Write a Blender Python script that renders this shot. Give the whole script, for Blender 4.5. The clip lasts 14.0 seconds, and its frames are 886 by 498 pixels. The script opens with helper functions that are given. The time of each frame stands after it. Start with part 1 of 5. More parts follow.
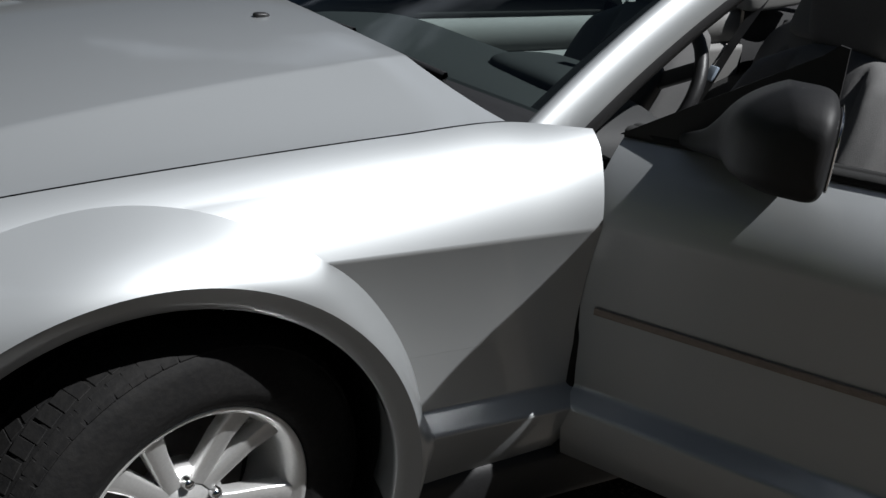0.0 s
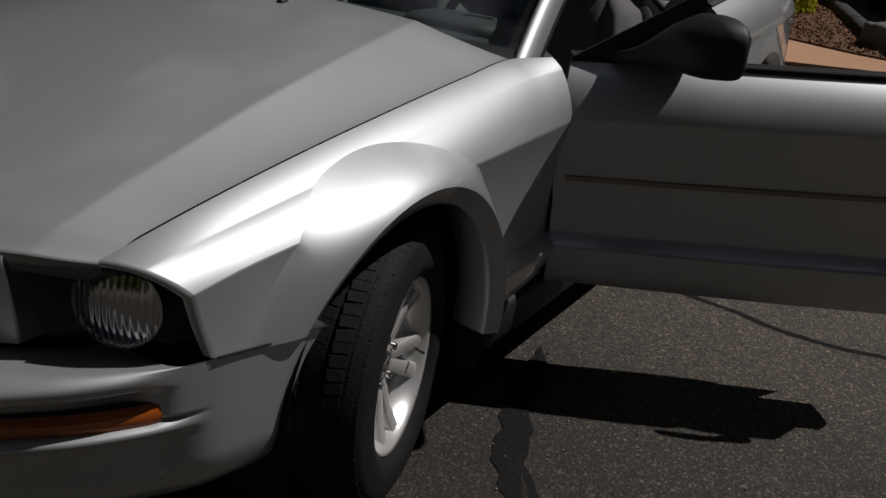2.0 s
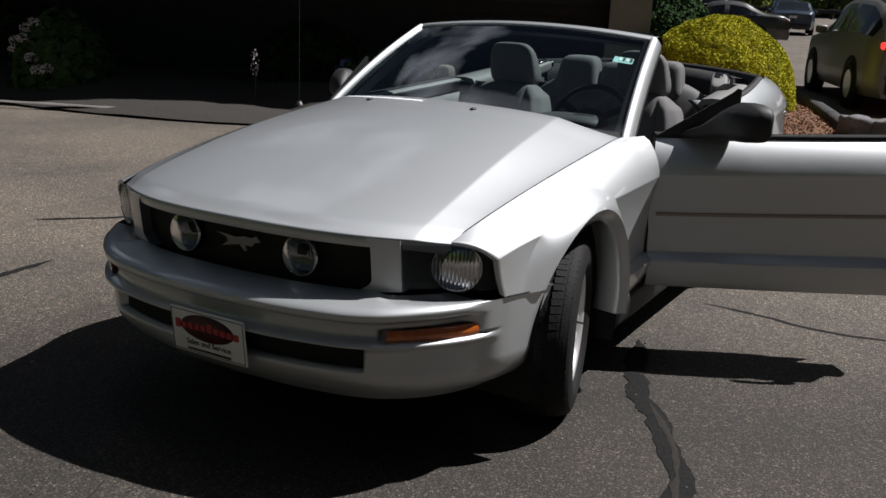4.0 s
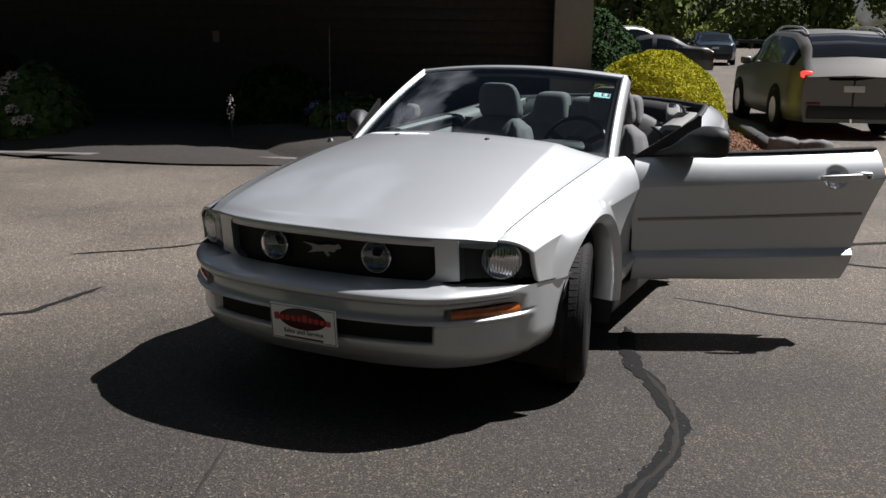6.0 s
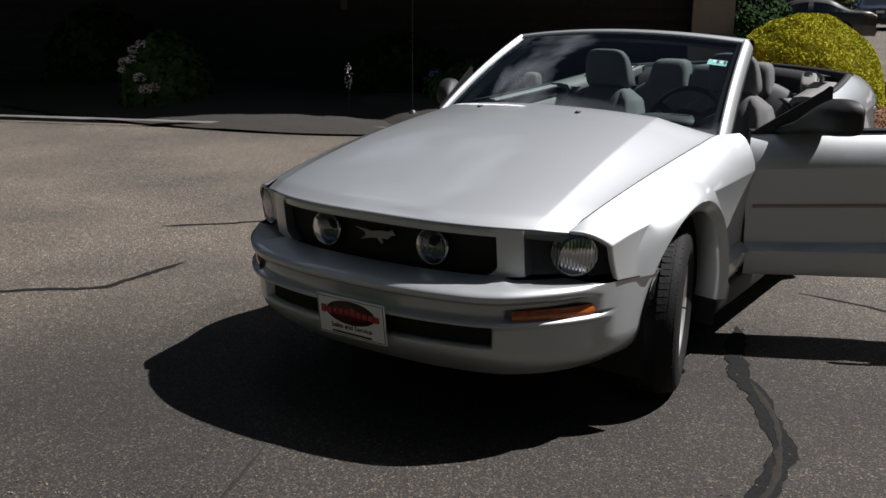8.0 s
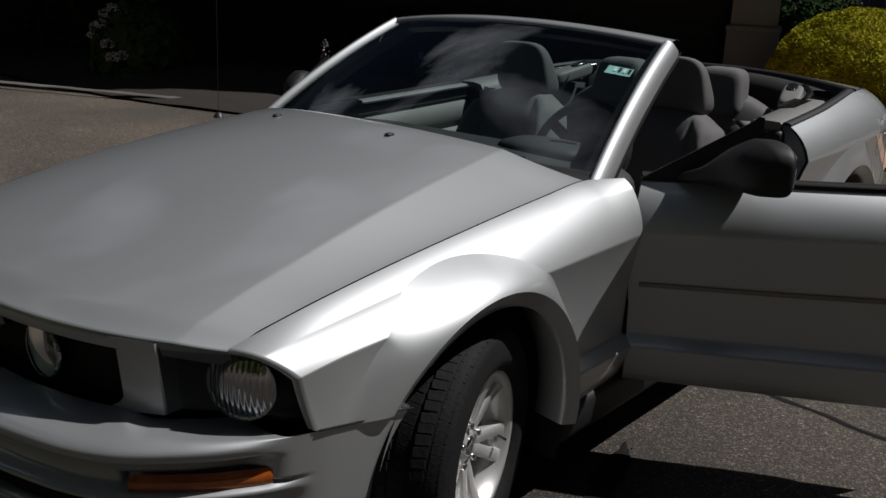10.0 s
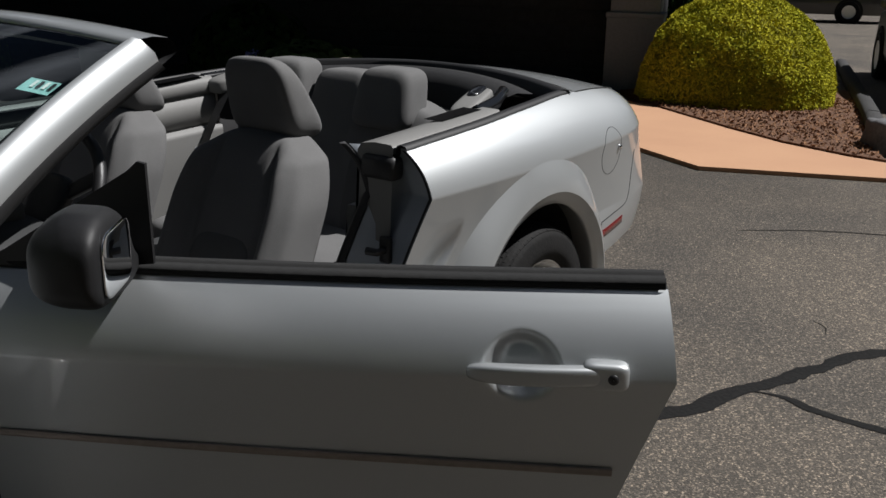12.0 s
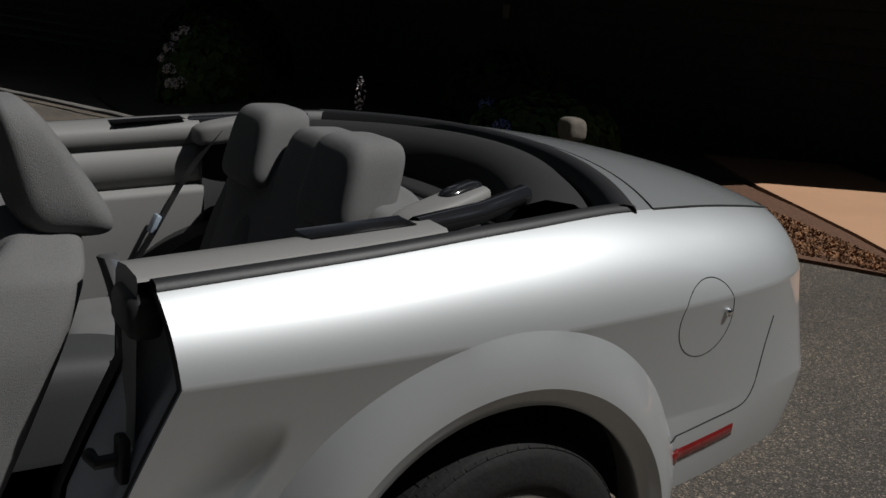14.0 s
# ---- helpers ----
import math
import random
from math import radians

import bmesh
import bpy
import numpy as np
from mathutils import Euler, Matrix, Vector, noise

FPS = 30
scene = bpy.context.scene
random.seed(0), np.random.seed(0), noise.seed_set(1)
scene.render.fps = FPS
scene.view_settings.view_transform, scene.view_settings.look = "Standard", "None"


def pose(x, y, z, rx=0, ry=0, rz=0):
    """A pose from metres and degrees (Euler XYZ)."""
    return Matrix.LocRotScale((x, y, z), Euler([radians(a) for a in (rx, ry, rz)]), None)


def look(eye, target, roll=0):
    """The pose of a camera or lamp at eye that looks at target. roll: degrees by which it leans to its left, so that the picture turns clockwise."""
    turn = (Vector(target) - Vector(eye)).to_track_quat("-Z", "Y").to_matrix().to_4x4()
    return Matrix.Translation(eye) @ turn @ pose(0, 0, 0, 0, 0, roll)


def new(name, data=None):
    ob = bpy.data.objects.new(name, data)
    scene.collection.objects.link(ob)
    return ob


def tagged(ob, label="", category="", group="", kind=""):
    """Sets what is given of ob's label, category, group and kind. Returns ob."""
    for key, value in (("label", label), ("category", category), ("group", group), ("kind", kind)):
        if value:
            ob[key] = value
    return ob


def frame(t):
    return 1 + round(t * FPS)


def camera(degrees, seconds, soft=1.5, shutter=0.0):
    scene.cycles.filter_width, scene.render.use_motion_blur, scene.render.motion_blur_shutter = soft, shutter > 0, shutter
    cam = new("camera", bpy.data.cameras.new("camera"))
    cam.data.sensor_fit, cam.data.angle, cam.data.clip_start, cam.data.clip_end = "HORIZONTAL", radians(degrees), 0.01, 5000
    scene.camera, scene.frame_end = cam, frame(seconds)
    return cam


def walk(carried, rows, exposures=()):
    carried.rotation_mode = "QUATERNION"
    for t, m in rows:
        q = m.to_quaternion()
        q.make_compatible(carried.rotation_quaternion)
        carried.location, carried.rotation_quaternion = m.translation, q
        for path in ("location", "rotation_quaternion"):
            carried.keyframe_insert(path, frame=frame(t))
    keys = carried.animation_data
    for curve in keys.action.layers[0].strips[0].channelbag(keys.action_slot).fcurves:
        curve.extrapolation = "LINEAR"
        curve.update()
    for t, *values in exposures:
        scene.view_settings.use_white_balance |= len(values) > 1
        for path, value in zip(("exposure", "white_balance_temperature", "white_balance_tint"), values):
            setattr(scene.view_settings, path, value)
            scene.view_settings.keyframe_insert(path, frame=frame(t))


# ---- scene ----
cam = camera(50.0, 14.0)
PATH = [
    (0, (-0.306, -2.073, 1.33), (0.667, -0.481, 0.608), 6.2),
    (0.5, (-0.573, -1.995, 1.414), (0.592, -0.529, 0.714), 4.7),
    (1, (-0.819, -1.851, 1.357), (0.577, -0.566, 0.724), 4.4),
    (1.5, (-1.188, -1.795, 1.349), (0.352, -0.724, 0.654), 3.6),
    (2, (-1.577, -1.831, 1.403), (0.038, -0.923, 0.652), 5.4),
    (2.5, (-1.881, -1.958, 1.477), (-0.397, -0.939, 0.605), 0.6),
    (3, (-2.306, -1.952, 1.45), (-0.721, -0.927, 0.788), 0.8),
    (5.5, (-3.777, -2.119, 1.545), (-2.046, -1.231, 1.082), 1.8),
    (6, (-3.946, -2.041, 1.536), (-2.187, -1.197, 1.096), 0.8),
    (6.5, (-3.981, -2.009, 1.538), (-2.264, -1.1, 1.062), 2.2),
    (7, (-3.897, -2.027, 1.527), (-2.202, -1.082, 1.044), 0.9),
    (9.5, (-2.224, -2.089, 1.501), (-0.763, -0.835, 0.958), 1.6),
    (10, (-1.778, -2.111, 1.512), (-0.268, -0.923, 0.957), 2.7),
    (10.5, (-1.323, -2.241, 1.52), (0.106, -0.969, 0.937), 1.0),
    (11, (-0.911, -2.247, 1.492), (0.551, -0.999, 0.938), 1.8),
    (11.5, (-0.476, -2.392, 1.484), (1.126, -1.322, 0.946), 0.5),
    (12, (-0.057, -2.522, 1.492), (1.487, -1.383, 0.928), 1.2),
    (12.5, (0.425, -2.503, 1.472), (1.996, -1.388, 0.936), 4.3),
    (13, (0.891, -2.551, 1.47), (2.368, -1.3, 0.968), 3.9),
    (13.5, (1.254, -2.391, 1.473), (2.514, -0.895, 1.052), 6.0),
    (14, (1.631, -2.239, 1.455), (2.7, -0.622, 0.96), 5.0),
]
walk(cam, [(t, look(eye, target, roll)) for t, eye, target, roll in PATH], [(0, 0.15, 6000, 10), (0.5, -0.25, 6000, 10), (1, -0.65, 6150, 12), (1.5, -0.95, 6350, 14), (2, -0.8, 6350, 14), (2.5, -0.35, 6300, 14), (3.0, 0.05, 6250, 13), (5.5, 0.9, 6150, 14), (6.5, 0.95, 6150, 14), (7.0, 0.9, 6150, 14), (9.5, -0.05, 6150, 13), (10.0, -0.4, 6250, 13), (10.5, -0.7, 6250, 13), (11.0, -0.5, 6200, 12), (11.5, -0.05, 6150, 11), (12.0, 0.25, 6150, 11), (12.5, 0.48, 6200, 11), (13.0, 0.2, 6300, 11), (13.5, -0.1, 6200, 10), (14.0, -0.35, 6200, 10)])

# ---- world, sun, exposure ----
SUN = Vector((0.48, -0.5, 1.0)).normalized()
world = bpy.data.worlds.new("world")
scene.world = world
world.use_nodes = True
sky = world.node_tree.nodes.new("ShaderNodeTexSky")
sky.sky_type, sky.sun_disc = "NISHITA", False
sky.sun_elevation, sky.sun_rotation = math.asin(SUN.z), math.atan2(SUN.x, SUN.y)
wt = world.node_tree
wco, wno, wra, wmi = (wt.nodes.new("ShaderNode" + k) for k in ("TexCoord", "TexNoise", "MapRange", "Mix"))
wno.noise_dimensions = "4D"
wno.inputs["W"].default_value = 8.4
wno.inputs["Scale"].default_value, wno.inputs["Detail"].default_value, wno.inputs["Distortion"].default_value = 1.9, 9, 0.9
wra.inputs["From Min"].default_value, wra.inputs["From Max"].default_value, wra.inputs["To Max"].default_value = 0.545, 0.73, 0.9
wmi.data_type = "RGBA"
wmi.inputs["B"].default_value = (112, 118, 125, 1)
wt.links.new(wco.outputs["Generated"], wno.inputs["Vector"])
wt.links.new(wno.outputs[0], wra.inputs[0])
wt.links.new(wra.outputs[0], wmi.inputs["Factor"])
wt.links.new(sky.outputs[0], wmi.inputs["A"])
wt.links.new(wmi.outputs["Result"], wt.nodes["Background"].inputs[0])
world.node_tree.nodes["Background"].inputs[1].default_value = 0.0076
sun = new("sun", bpy.data.lights.new("sun", "SUN"))
sun.data.energy, sun.data.angle, sun.data.color = 5.0, radians(0.53), (1.0, 0.96, 0.895)
sun.matrix_world = look(SUN * 30, (0, 0, 0))
scene.view_settings.exposure = 0.0


# ---- materials ----
def material(name, colour, rough=0.5, metal=0.0, grain=0.0, scale=40.0, stain=0.0, stain_scale=2.0, bump=0.0, coat=0.0, tint=None, random_tone=0.0, detail=6.0):
    """A node material: colour varied by fine grain and broad stains, with relief."""
    m = bpy.data.materials.new(name)
    m.use_nodes = True
    nt, b = m.node_tree, m.node_tree.nodes["Principled BSDF"]
    b.inputs["Roughness"].default_value, b.inputs["Metallic"].default_value = rough, metal
    b.inputs["Coat Weight"].default_value, b.inputs["Coat Roughness"].default_value = coat, 0.06
    b.inputs["Base Color"].default_value = (*colour, 1)
    co = nt.nodes.new("ShaderNodeTexCoord")
    out = None
    if grain or stain or random_tone:
        value = nt.nodes.new("ShaderNodeMix")
        value.data_type, value.blend_type = "RGBA", "MIX"
        dark = tint or tuple(c * 0.45 for c in colour)
        value.inputs["A"].default_value, value.inputs["B"].default_value = (*colour, 1), (*dark, 1)
        total = None
        for amount, sc, lo, hi in ((grain, scale, 0.35, 0.7), (stain, stain_scale, 0.4, 0.75)):
            if not amount:
                continue
            n = nt.nodes.new("ShaderNodeTexNoise")
            n.inputs["Scale"].default_value, n.inputs["Detail"].default_value = sc, detail
            nt.links.new(co.outputs["Object"], n.inputs["Vector"])
            r = nt.nodes.new("ShaderNodeMapRange")
            r.inputs["From Min"].default_value, r.inputs["From Max"].default_value = lo, hi
            r.inputs["To Max"].default_value = amount
            nt.links.new(n.outputs[0], r.inputs[0])
            if total is None:
                total = r.outputs[0]
            else:
                s = nt.nodes.new("ShaderNodeMath")
                s.operation = "ADD"
                nt.links.new(total, s.inputs[0]), nt.links.new(r.outputs[0], s.inputs[1])
                total = s.outputs[0]
        if random_tone:
            info = nt.nodes.new("ShaderNodeObjectInfo")
            k = nt.nodes.new("ShaderNodeMath")
            k.operation = "MULTIPLY"
            k.inputs[1].default_value = random_tone
            nt.links.new(info.outputs["Random"], k.inputs[0])
            if total is None:
                total = k.outputs[0]
            else:
                s = nt.nodes.new("ShaderNodeMath")
                s.operation = "ADD"
                nt.links.new(total, s.inputs[0]), nt.links.new(k.outputs[0], s.inputs[1])
                total = s.outputs[0]
        nt.links.new(total, value.inputs["Factor"])
        nt.links.new(value.outputs["Result"], b.inputs["Base Color"])
    if bump:
        n = nt.nodes.new("ShaderNodeTexNoise")
        n.inputs["Scale"].default_value, n.inputs["Detail"].default_value = scale, 4
        nt.links.new(co.outputs["Object"], n.inputs["Vector"])
        bm_ = nt.nodes.new("ShaderNodeBump")
        bm_.inputs["Strength"].default_value, bm_.inputs["Distance"].default_value = bump, 0.01
        nt.links.new(n.outputs[0], bm_.inputs["Height"])
        nt.links.new(bm_.outputs[0], b.inputs["Normal"])
    return m


def glass(name, tint, rough=0.0, ior=1.62):
    m = bpy.data.materials.new(name)
    m.use_nodes = True
    nt = m.node_tree
    nt.nodes.clear()
    out = nt.nodes.new("ShaderNodeOutputMaterial")
    clear, gloss, mix, fres = (nt.nodes.new("ShaderNode" + k) for k in ("BsdfTransparent", "BsdfGlossy", "MixShader", "Fresnel"))
    clear.inputs[0].default_value = (*tint, 1)
    gloss.inputs["Roughness"].default_value = rough
    fres.inputs[0].default_value = ior
    nt.links.new(fres.outputs[0], mix.inputs[0])
    nt.links.new(clear.outputs[0], mix.inputs[1]), nt.links.new(gloss.outputs[0], mix.inputs[2])
    nt.links.new(mix.outputs[0], out.inputs[0])
    return m


# the body's silver in shade: blue sky light is put into this colour
JAMB = material("skylit_jamb_silver", (0.36, 0.39, 0.43), 0.5, 0.15, grain=0.12, scale=900, stain=0.15, stain_scale=9, tint=(0.24, 0.26, 0.29))
PAINT = material("silver_paint", (0.485, 0.503, 0.512), 0.50, 0.70, grain=0.12, scale=900, stain=0.08, stain_scale=3.0, coat=1.0, tint=(0.37, 0.385, 0.395))
BLACK = material("black_plastic", (0.018, 0.018, 0.019), 0.45, grain=0.4, scale=300, bump=0.05)
HOUSING = material("dark_lamp_housing", (0.03, 0.031, 0.034), 0.35, grain=0.3, scale=60)
GLOSS_BLACK = material("gloss_black", (0.012, 0.012, 0.013), 0.15, coat=0.6)
TRIM = material("black_rubber_trim", (0.013, 0.013, 0.014), 0.55, grain=0.4, scale=120, bump=0.05)
WELL = material("wheel_well_felt", (0.01, 0.01, 0.01), 0.95, grain=0.5, scale=60, bump=0.2)
RUBBER = material("tyre_rubber", (0.009, 0.009, 0.0095), 0.75, grain=0.4, scale=90, stain=0.35, stain_scale=9, bump=0.15, tint=(0.02, 0.019, 0.018))
RUBBER.node_tree.nodes["Principled BSDF"].inputs["Specular IOR Level"].default_value = 0.2
MIRROR_SHELL = material("mirror_shell_plastic", (0.006, 0.006, 0.007), 0.6, grain=0.3, scale=300, bump=0.03)
ALLOY = material("alloy", (0.78, 0.78, 0.77), 0.3, 0.65, grain=0.12, scale=200, stain=0.15, stain_scale=14)
CHROME = material("chrome", (0.8, 0.8, 0.8), 0.08, 1.0)
REFLECTOR = material("fluted_reflector", (0.5, 0.51, 0.53), 0.16, 1.0, grain=0.3, scale=30, tint=(0.3, 0.31, 0.33))
rn = REFLECTOR.node_tree
wave, coord, ripple = (rn.nodes.new("ShaderNode" + k) for k in ("TexWave", "TexCoord", "Bump"))
wave.inputs["Scale"].default_value, wave.inputs["Distortion"].default_value = 26.0, 0.6
ripple.inputs["Strength"].default_value, ripple.inputs["Distance"].default_value = 0.5, 0.004
rn.links.new(coord.outputs["Object"], wave.inputs["Vector"])
rn.links.new(wave.outputs["Fac"], ripple.inputs["Height"])
rn.links.new(ripple.outputs[0], rn.nodes["Principled BSDF"].inputs["Normal"])
GRILLE = material("matt_black_mesh", (0.01, 0.01, 0.01), 0.7, grain=0.5, scale=220, bump=0.6)
MIRROR = material("mirror_glass", (0.9, 0.9, 0.9), 0.0, 1.0)
STEEL_LIGHT = material("badge_metal", (0.22, 0.22, 0.22), 0.4, 0.8, grain=0.2, scale=60)
STEEL = material("dark_steel", (0.08, 0.075, 0.07), 0.6, 0.6, grain=0.6, scale=30)
CLOTH = material("grey_seat_cloth", (0.14, 0.139, 0.139), 0.95, grain=0.35, scale=450, stain=0.2, stain_scale=7, bump=0.25)
# darker copy of the seat cloth: shadow on the backrests put into colour
CLOTH_SHADED = material("shaded_seat_cloth", (0.10, 0.10, 0.10), 0.95, grain=0.4, scale=500, bump=0.3)
TRIM_GREY = material("grey_interior_plastic", (0.18, 0.178, 0.172), 0.6, grain=0.15, scale=500, bump=0.1)
DASH = material("dark_dash", (0.03, 0.031, 0.032), 0.7, grain=0.3, scale=400, bump=0.1)
VINYL = material("black_soft_top", (0.013, 0.013, 0.0145), 0.8, grain=0.4, scale=300, stain=0.3, stain_scale=5, bump=0.2)
WINDSHIELD = glass("windshield_glass", (0.66, 0.80, 0.79), 0.0, 1.9)
LENS = glass("lamp_lens", (0.6, 0.63, 0.65), 0.1, 1.25)
AMBER = material("amber_lens", (0.55, 0.13, 0.012), 0.12, grain=0.6, scale=35, coat=1.0, tint=(0.25, 0.05, 0.01))
RED = material("red_lens", (0.13, 0.01, 0.009), 0.2, grain=0.3, scale=90, coat=0.8)
WHITE = material("white_plastic", (0.75, 0.75, 0.73), 0.4, grain=0.1, scale=30)
DARKINK = material("dark_red_ink", (0.06, 0.012, 0.012), 0.5, grain=0.5, scale=40)
REDINK = material("red_ink", (0.4, 0.03, 0.03), 0.5)
BLACKINK = material("black_ink", (0.02, 0.02, 0.02), 0.5)
STRIPE = material("dark_body_moulding", (0.30, 0.25, 0.22), 0.4, 0.3, grain=0.3, scale=60)
STICKER = material("teal_sticker", (0.35, 0.6, 0.58), 0.5, grain=0.3, scale=30)
BUCKLE = material("buckle_plastic", (0.25, 0.3, 0.36), 0.4)


# ---- mesh helpers ----
def smooth(a, b, x):
    t = np.clip((np.asarray(x, float) - a) / (b - a), 0, 1)
    return t * t * (3 - 2 * t)


def curve(keys):
    """A smooth function through (x, value...) keys, without overshoot."""
    k = np.array(keys, float)
    x, v = k[:, 0], k[:, 1:]
    h = np.diff(x)[:, None]
    d = np.diff(v, axis=0) / h
    m = np.zeros_like(v)
    m[0], m[-1] = d[0], d[-1]
    for i in range(1, len(x) - 1):
        m[i] = np.where(d[i - 1] * d[i] > 0, 2 * d[i - 1] * d[i] / (d[i - 1] + d[i] + 1e-12), 0)

    def f(q):
        q = np.clip(np.asarray(q, float), x[0], x[-1])
        i = np.clip(np.searchsorted(x, q, "right") - 1, 0, len(x) - 2)
        hh = (x[i + 1] - x[i])
        t = ((q - x[i]) / hh)[..., None]
        hh = hh[..., None]
        return (2 * t**3 - 3 * t**2 + 1) * v[i] + (t**3 - 2 * t**2 + t) * hh * m[i] + (-2 * t**3 + 3 * t**2) * v[i + 1] + (t**3 - t**2) * hh * m[i + 1]
    return f


def line(*keys):
    """A body line through (x, half width, z) keys, as a function of 0..1 along x."""
    f = curve([(k[0], k[1], k[2]) for k in keys])
    a, b = keys[0][0], keys[-1][0]

    def g(u):
        x = a + (b - a) * u
        r = f(x)
        return np.stack([x, r[..., 0], r[..., 1]], -1)
    return g


def loft(lines, bulges, counts, nu):
    """Rows of points from line to line; bulge bows a strip outwards by that part of its width."""
    u = np.linspace(0, 1, nu)
    pts = [f(u) for f in lines]
    rows = []
    for i, (b, n) in enumerate(zip(bulges, counts)):
        p, q = pts[i], pts[i + 1]
        seg = q - p
        out = np.stack([np.zeros(nu), -seg[:, 2], seg[:, 1]], -1)
        for j in range(n + (i == len(counts) - 1)):
            s = j / n
            rows.append(p + seg * s + out * (b * 4 * s * (1 - s)))
    return np.array(rows)


def grid_mesh(name, v, flip=False, keep=None, closed=False):
    """A smooth mesh from a grid of points; keep drops faces whose corners are all False."""
    nr, nu = v.shape[:2]
    idx = np.arange(nr * nu).reshape(nr, nu)
    if closed:
        idx = np.concatenate([idx, idx[:, :1]], 1)
    f = np.stack([idx[:-1, :-1], idx[:-1, 1:], idx[1:, 1:], idx[1:, :-1]], -1).reshape(-1, 4)
    if keep is not None:
        f = f[keep.reshape(-1)[f].any(1)]
    if flip:
        f = f[:, ::-1]
    me = bpy.data.meshes.new(name)
    me.from_pydata(v.reshape(-1, 3).tolist(), [], f.tolist())
    b = bmesh.new()
    b.from_mesh(me)
    bmesh.ops.delete(b, geom=[q for q in b.verts if not q.link_faces], context="VERTS")
    b.to_mesh(me)
    b.free()
    me.polygons.foreach_set("use_smooth", [True] * len(me.polygons))
    return me


def part(name, data, mat, parent, label="", m=None, smooth_faces=True):
    """Links a mesh or bmesh as one object under a thing or part."""
    if isinstance(data, bmesh.types.BMesh):
        me = bpy.data.meshes.new(name)
        data.to_mesh(me)
        data.free()
        if smooth_faces:
            me.polygons.foreach_set("use_smooth", [True] * len(me.polygons))
        data = me
    if mat is not None and not data.materials:
        data.materials.append(mat)
    ob = new(name, data)
    ob.parent = parent
    if m is not None:
        ob.matrix_basis = m
    if label:
        ob["label"] = label
    return ob


def thing(name, m, label, category, group="", kind=""):
    ob = new(name)
    ob.matrix_basis = m
    return tagged(ob, label, category, group, kind)


def box(x0, x1, y0, y1, z0, z1, bevel=0.0, seg=2):
    b = bmesh.new()
    bmesh.ops.create_cube(b, size=1, matrix=Matrix.Translation(((x0 + x1) / 2, (y0 + y1) / 2, (z0 + z1) / 2)) @ Matrix.Diagonal((x1 - x0, y1 - y0, z1 - z0, 1)))
    if bevel:
        bmesh.ops.bevel(b, geom=b.edges[:], offset=bevel, segments=seg, profile=0.5, affect="EDGES")
    return b


def blob(sx, sy, sz, power=0.45, nu=40, nv=24, warp=None):
    """A rounded cushion-like solid of those half sizes; smaller powers are boxier."""
    a, c = np.meshgrid(np.linspace(-np.pi, np.pi, nu, endpoint=False), np.linspace(-np.pi / 2, np.pi / 2, nv))
    p = lambda q: np.sign(q) * np.abs(q) ** power
    v = np.stack([sx * p(np.cos(c)) * p(np.cos(a)), sy * p(np.cos(c)) * p(np.sin(a)), sz * p(np.sin(c))], -1)
    if warp:
        v = warp(v)
    return grid_mesh("blob", v, closed=True)


def tube(points, radius, n=8, taper=None):
    """A tube along points (x, y, z)."""
    p = np.array(points, float)
    d = np.gradient(p, axis=0)
    rings = []
    for i, q in enumerate(p):
        t = Vector(d[i]).normalized()
        a = t.orthogonal().normalized() if abs(t.z) > 0.95 else t.cross(Vector((0, 0, 1))).normalized()
        c = t.cross(a)
        r = radius * (taper[i] if taper else 1)
        rings.append([q + r * (math.cos(k) * np.array(a) + math.sin(k) * np.array(c)) for k in np.linspace(0, 2 * np.pi, n, endpoint=False)])
    return grid_mesh("tube", np.array(rings), closed=True)


def disc(profile, n=48, axis="y"):
    """A turned solid from (radius, offset) pairs about an axis along y."""
    a = np.linspace(0, 2 * np.pi, n, endpoint=False)
    return grid_mesh("turned", np.array([[(r * math.cos(k), o, r * math.sin(k)) for k in a] for r, o in profile]), closed=True)


def join(*meshes):
    """One bmesh out of several meshes or bmeshes, each with an optional matrix."""
    b = bmesh.new()
    for q in meshes:
        me, m = q if isinstance(q, tuple) else (q, None)
        if isinstance(me, bmesh.types.BMesh):
            t = bpy.data.meshes.new("t")
            me.to_mesh(t)
            me.free()
            me = t
        n = len(b.verts)
        b.from_mesh(me)
        if m is not None:
            b.verts.ensure_lookup_table()
            bmesh.ops.transform(b, matrix=m, verts=b.verts[n:])
    return b


def strip(points, width, z, seed=1, rough=0.3, step=0.03, thick=0.0):
    """A thin, uneven band on the ground along points (x, y)."""
    rng = np.random.default_rng(seed)
    p = np.array(points, float)
    s = np.concatenate([[0], np.cumsum(np.linalg.norm(np.diff(p, axis=0), axis=1))])
    f = curve(np.column_stack([s, p]))
    q = f(np.arange(0, s[-1], step))
    d = np.gradient(q, axis=0)
    d /= np.linalg.norm(d, axis=1)[:, None] + 1e-9
    nrm = np.stack([-d[:, 1], d[:, 0]], -1)
    wob = np.convolve(rng.normal(0, 1, len(q) + 8), np.ones(5) / 5, "same")[4:-4]
    q = q + nrm * (wob * width * rough)[:, None]
    ends = np.minimum(1, np.minimum(np.arange(len(q)), np.arange(len(q))[::-1]) / 6 + 0.1)
    rows = []
    for k in (-0.5, -0.2, 0.2, 0.5):
        w = width * k * ends * (1 + rough * 1.2 * np.convolve(rng.normal(0, 1, len(q) + 6), np.ones(3) / 3, "same")[3:-3])
        e = q + nrm * w[:, None]
        rows.append(np.column_stack([e, np.full(len(q), z + (thick if abs(k) < 0.3 else 0))]))
    return grid_mesh("strip", np.array(rows))

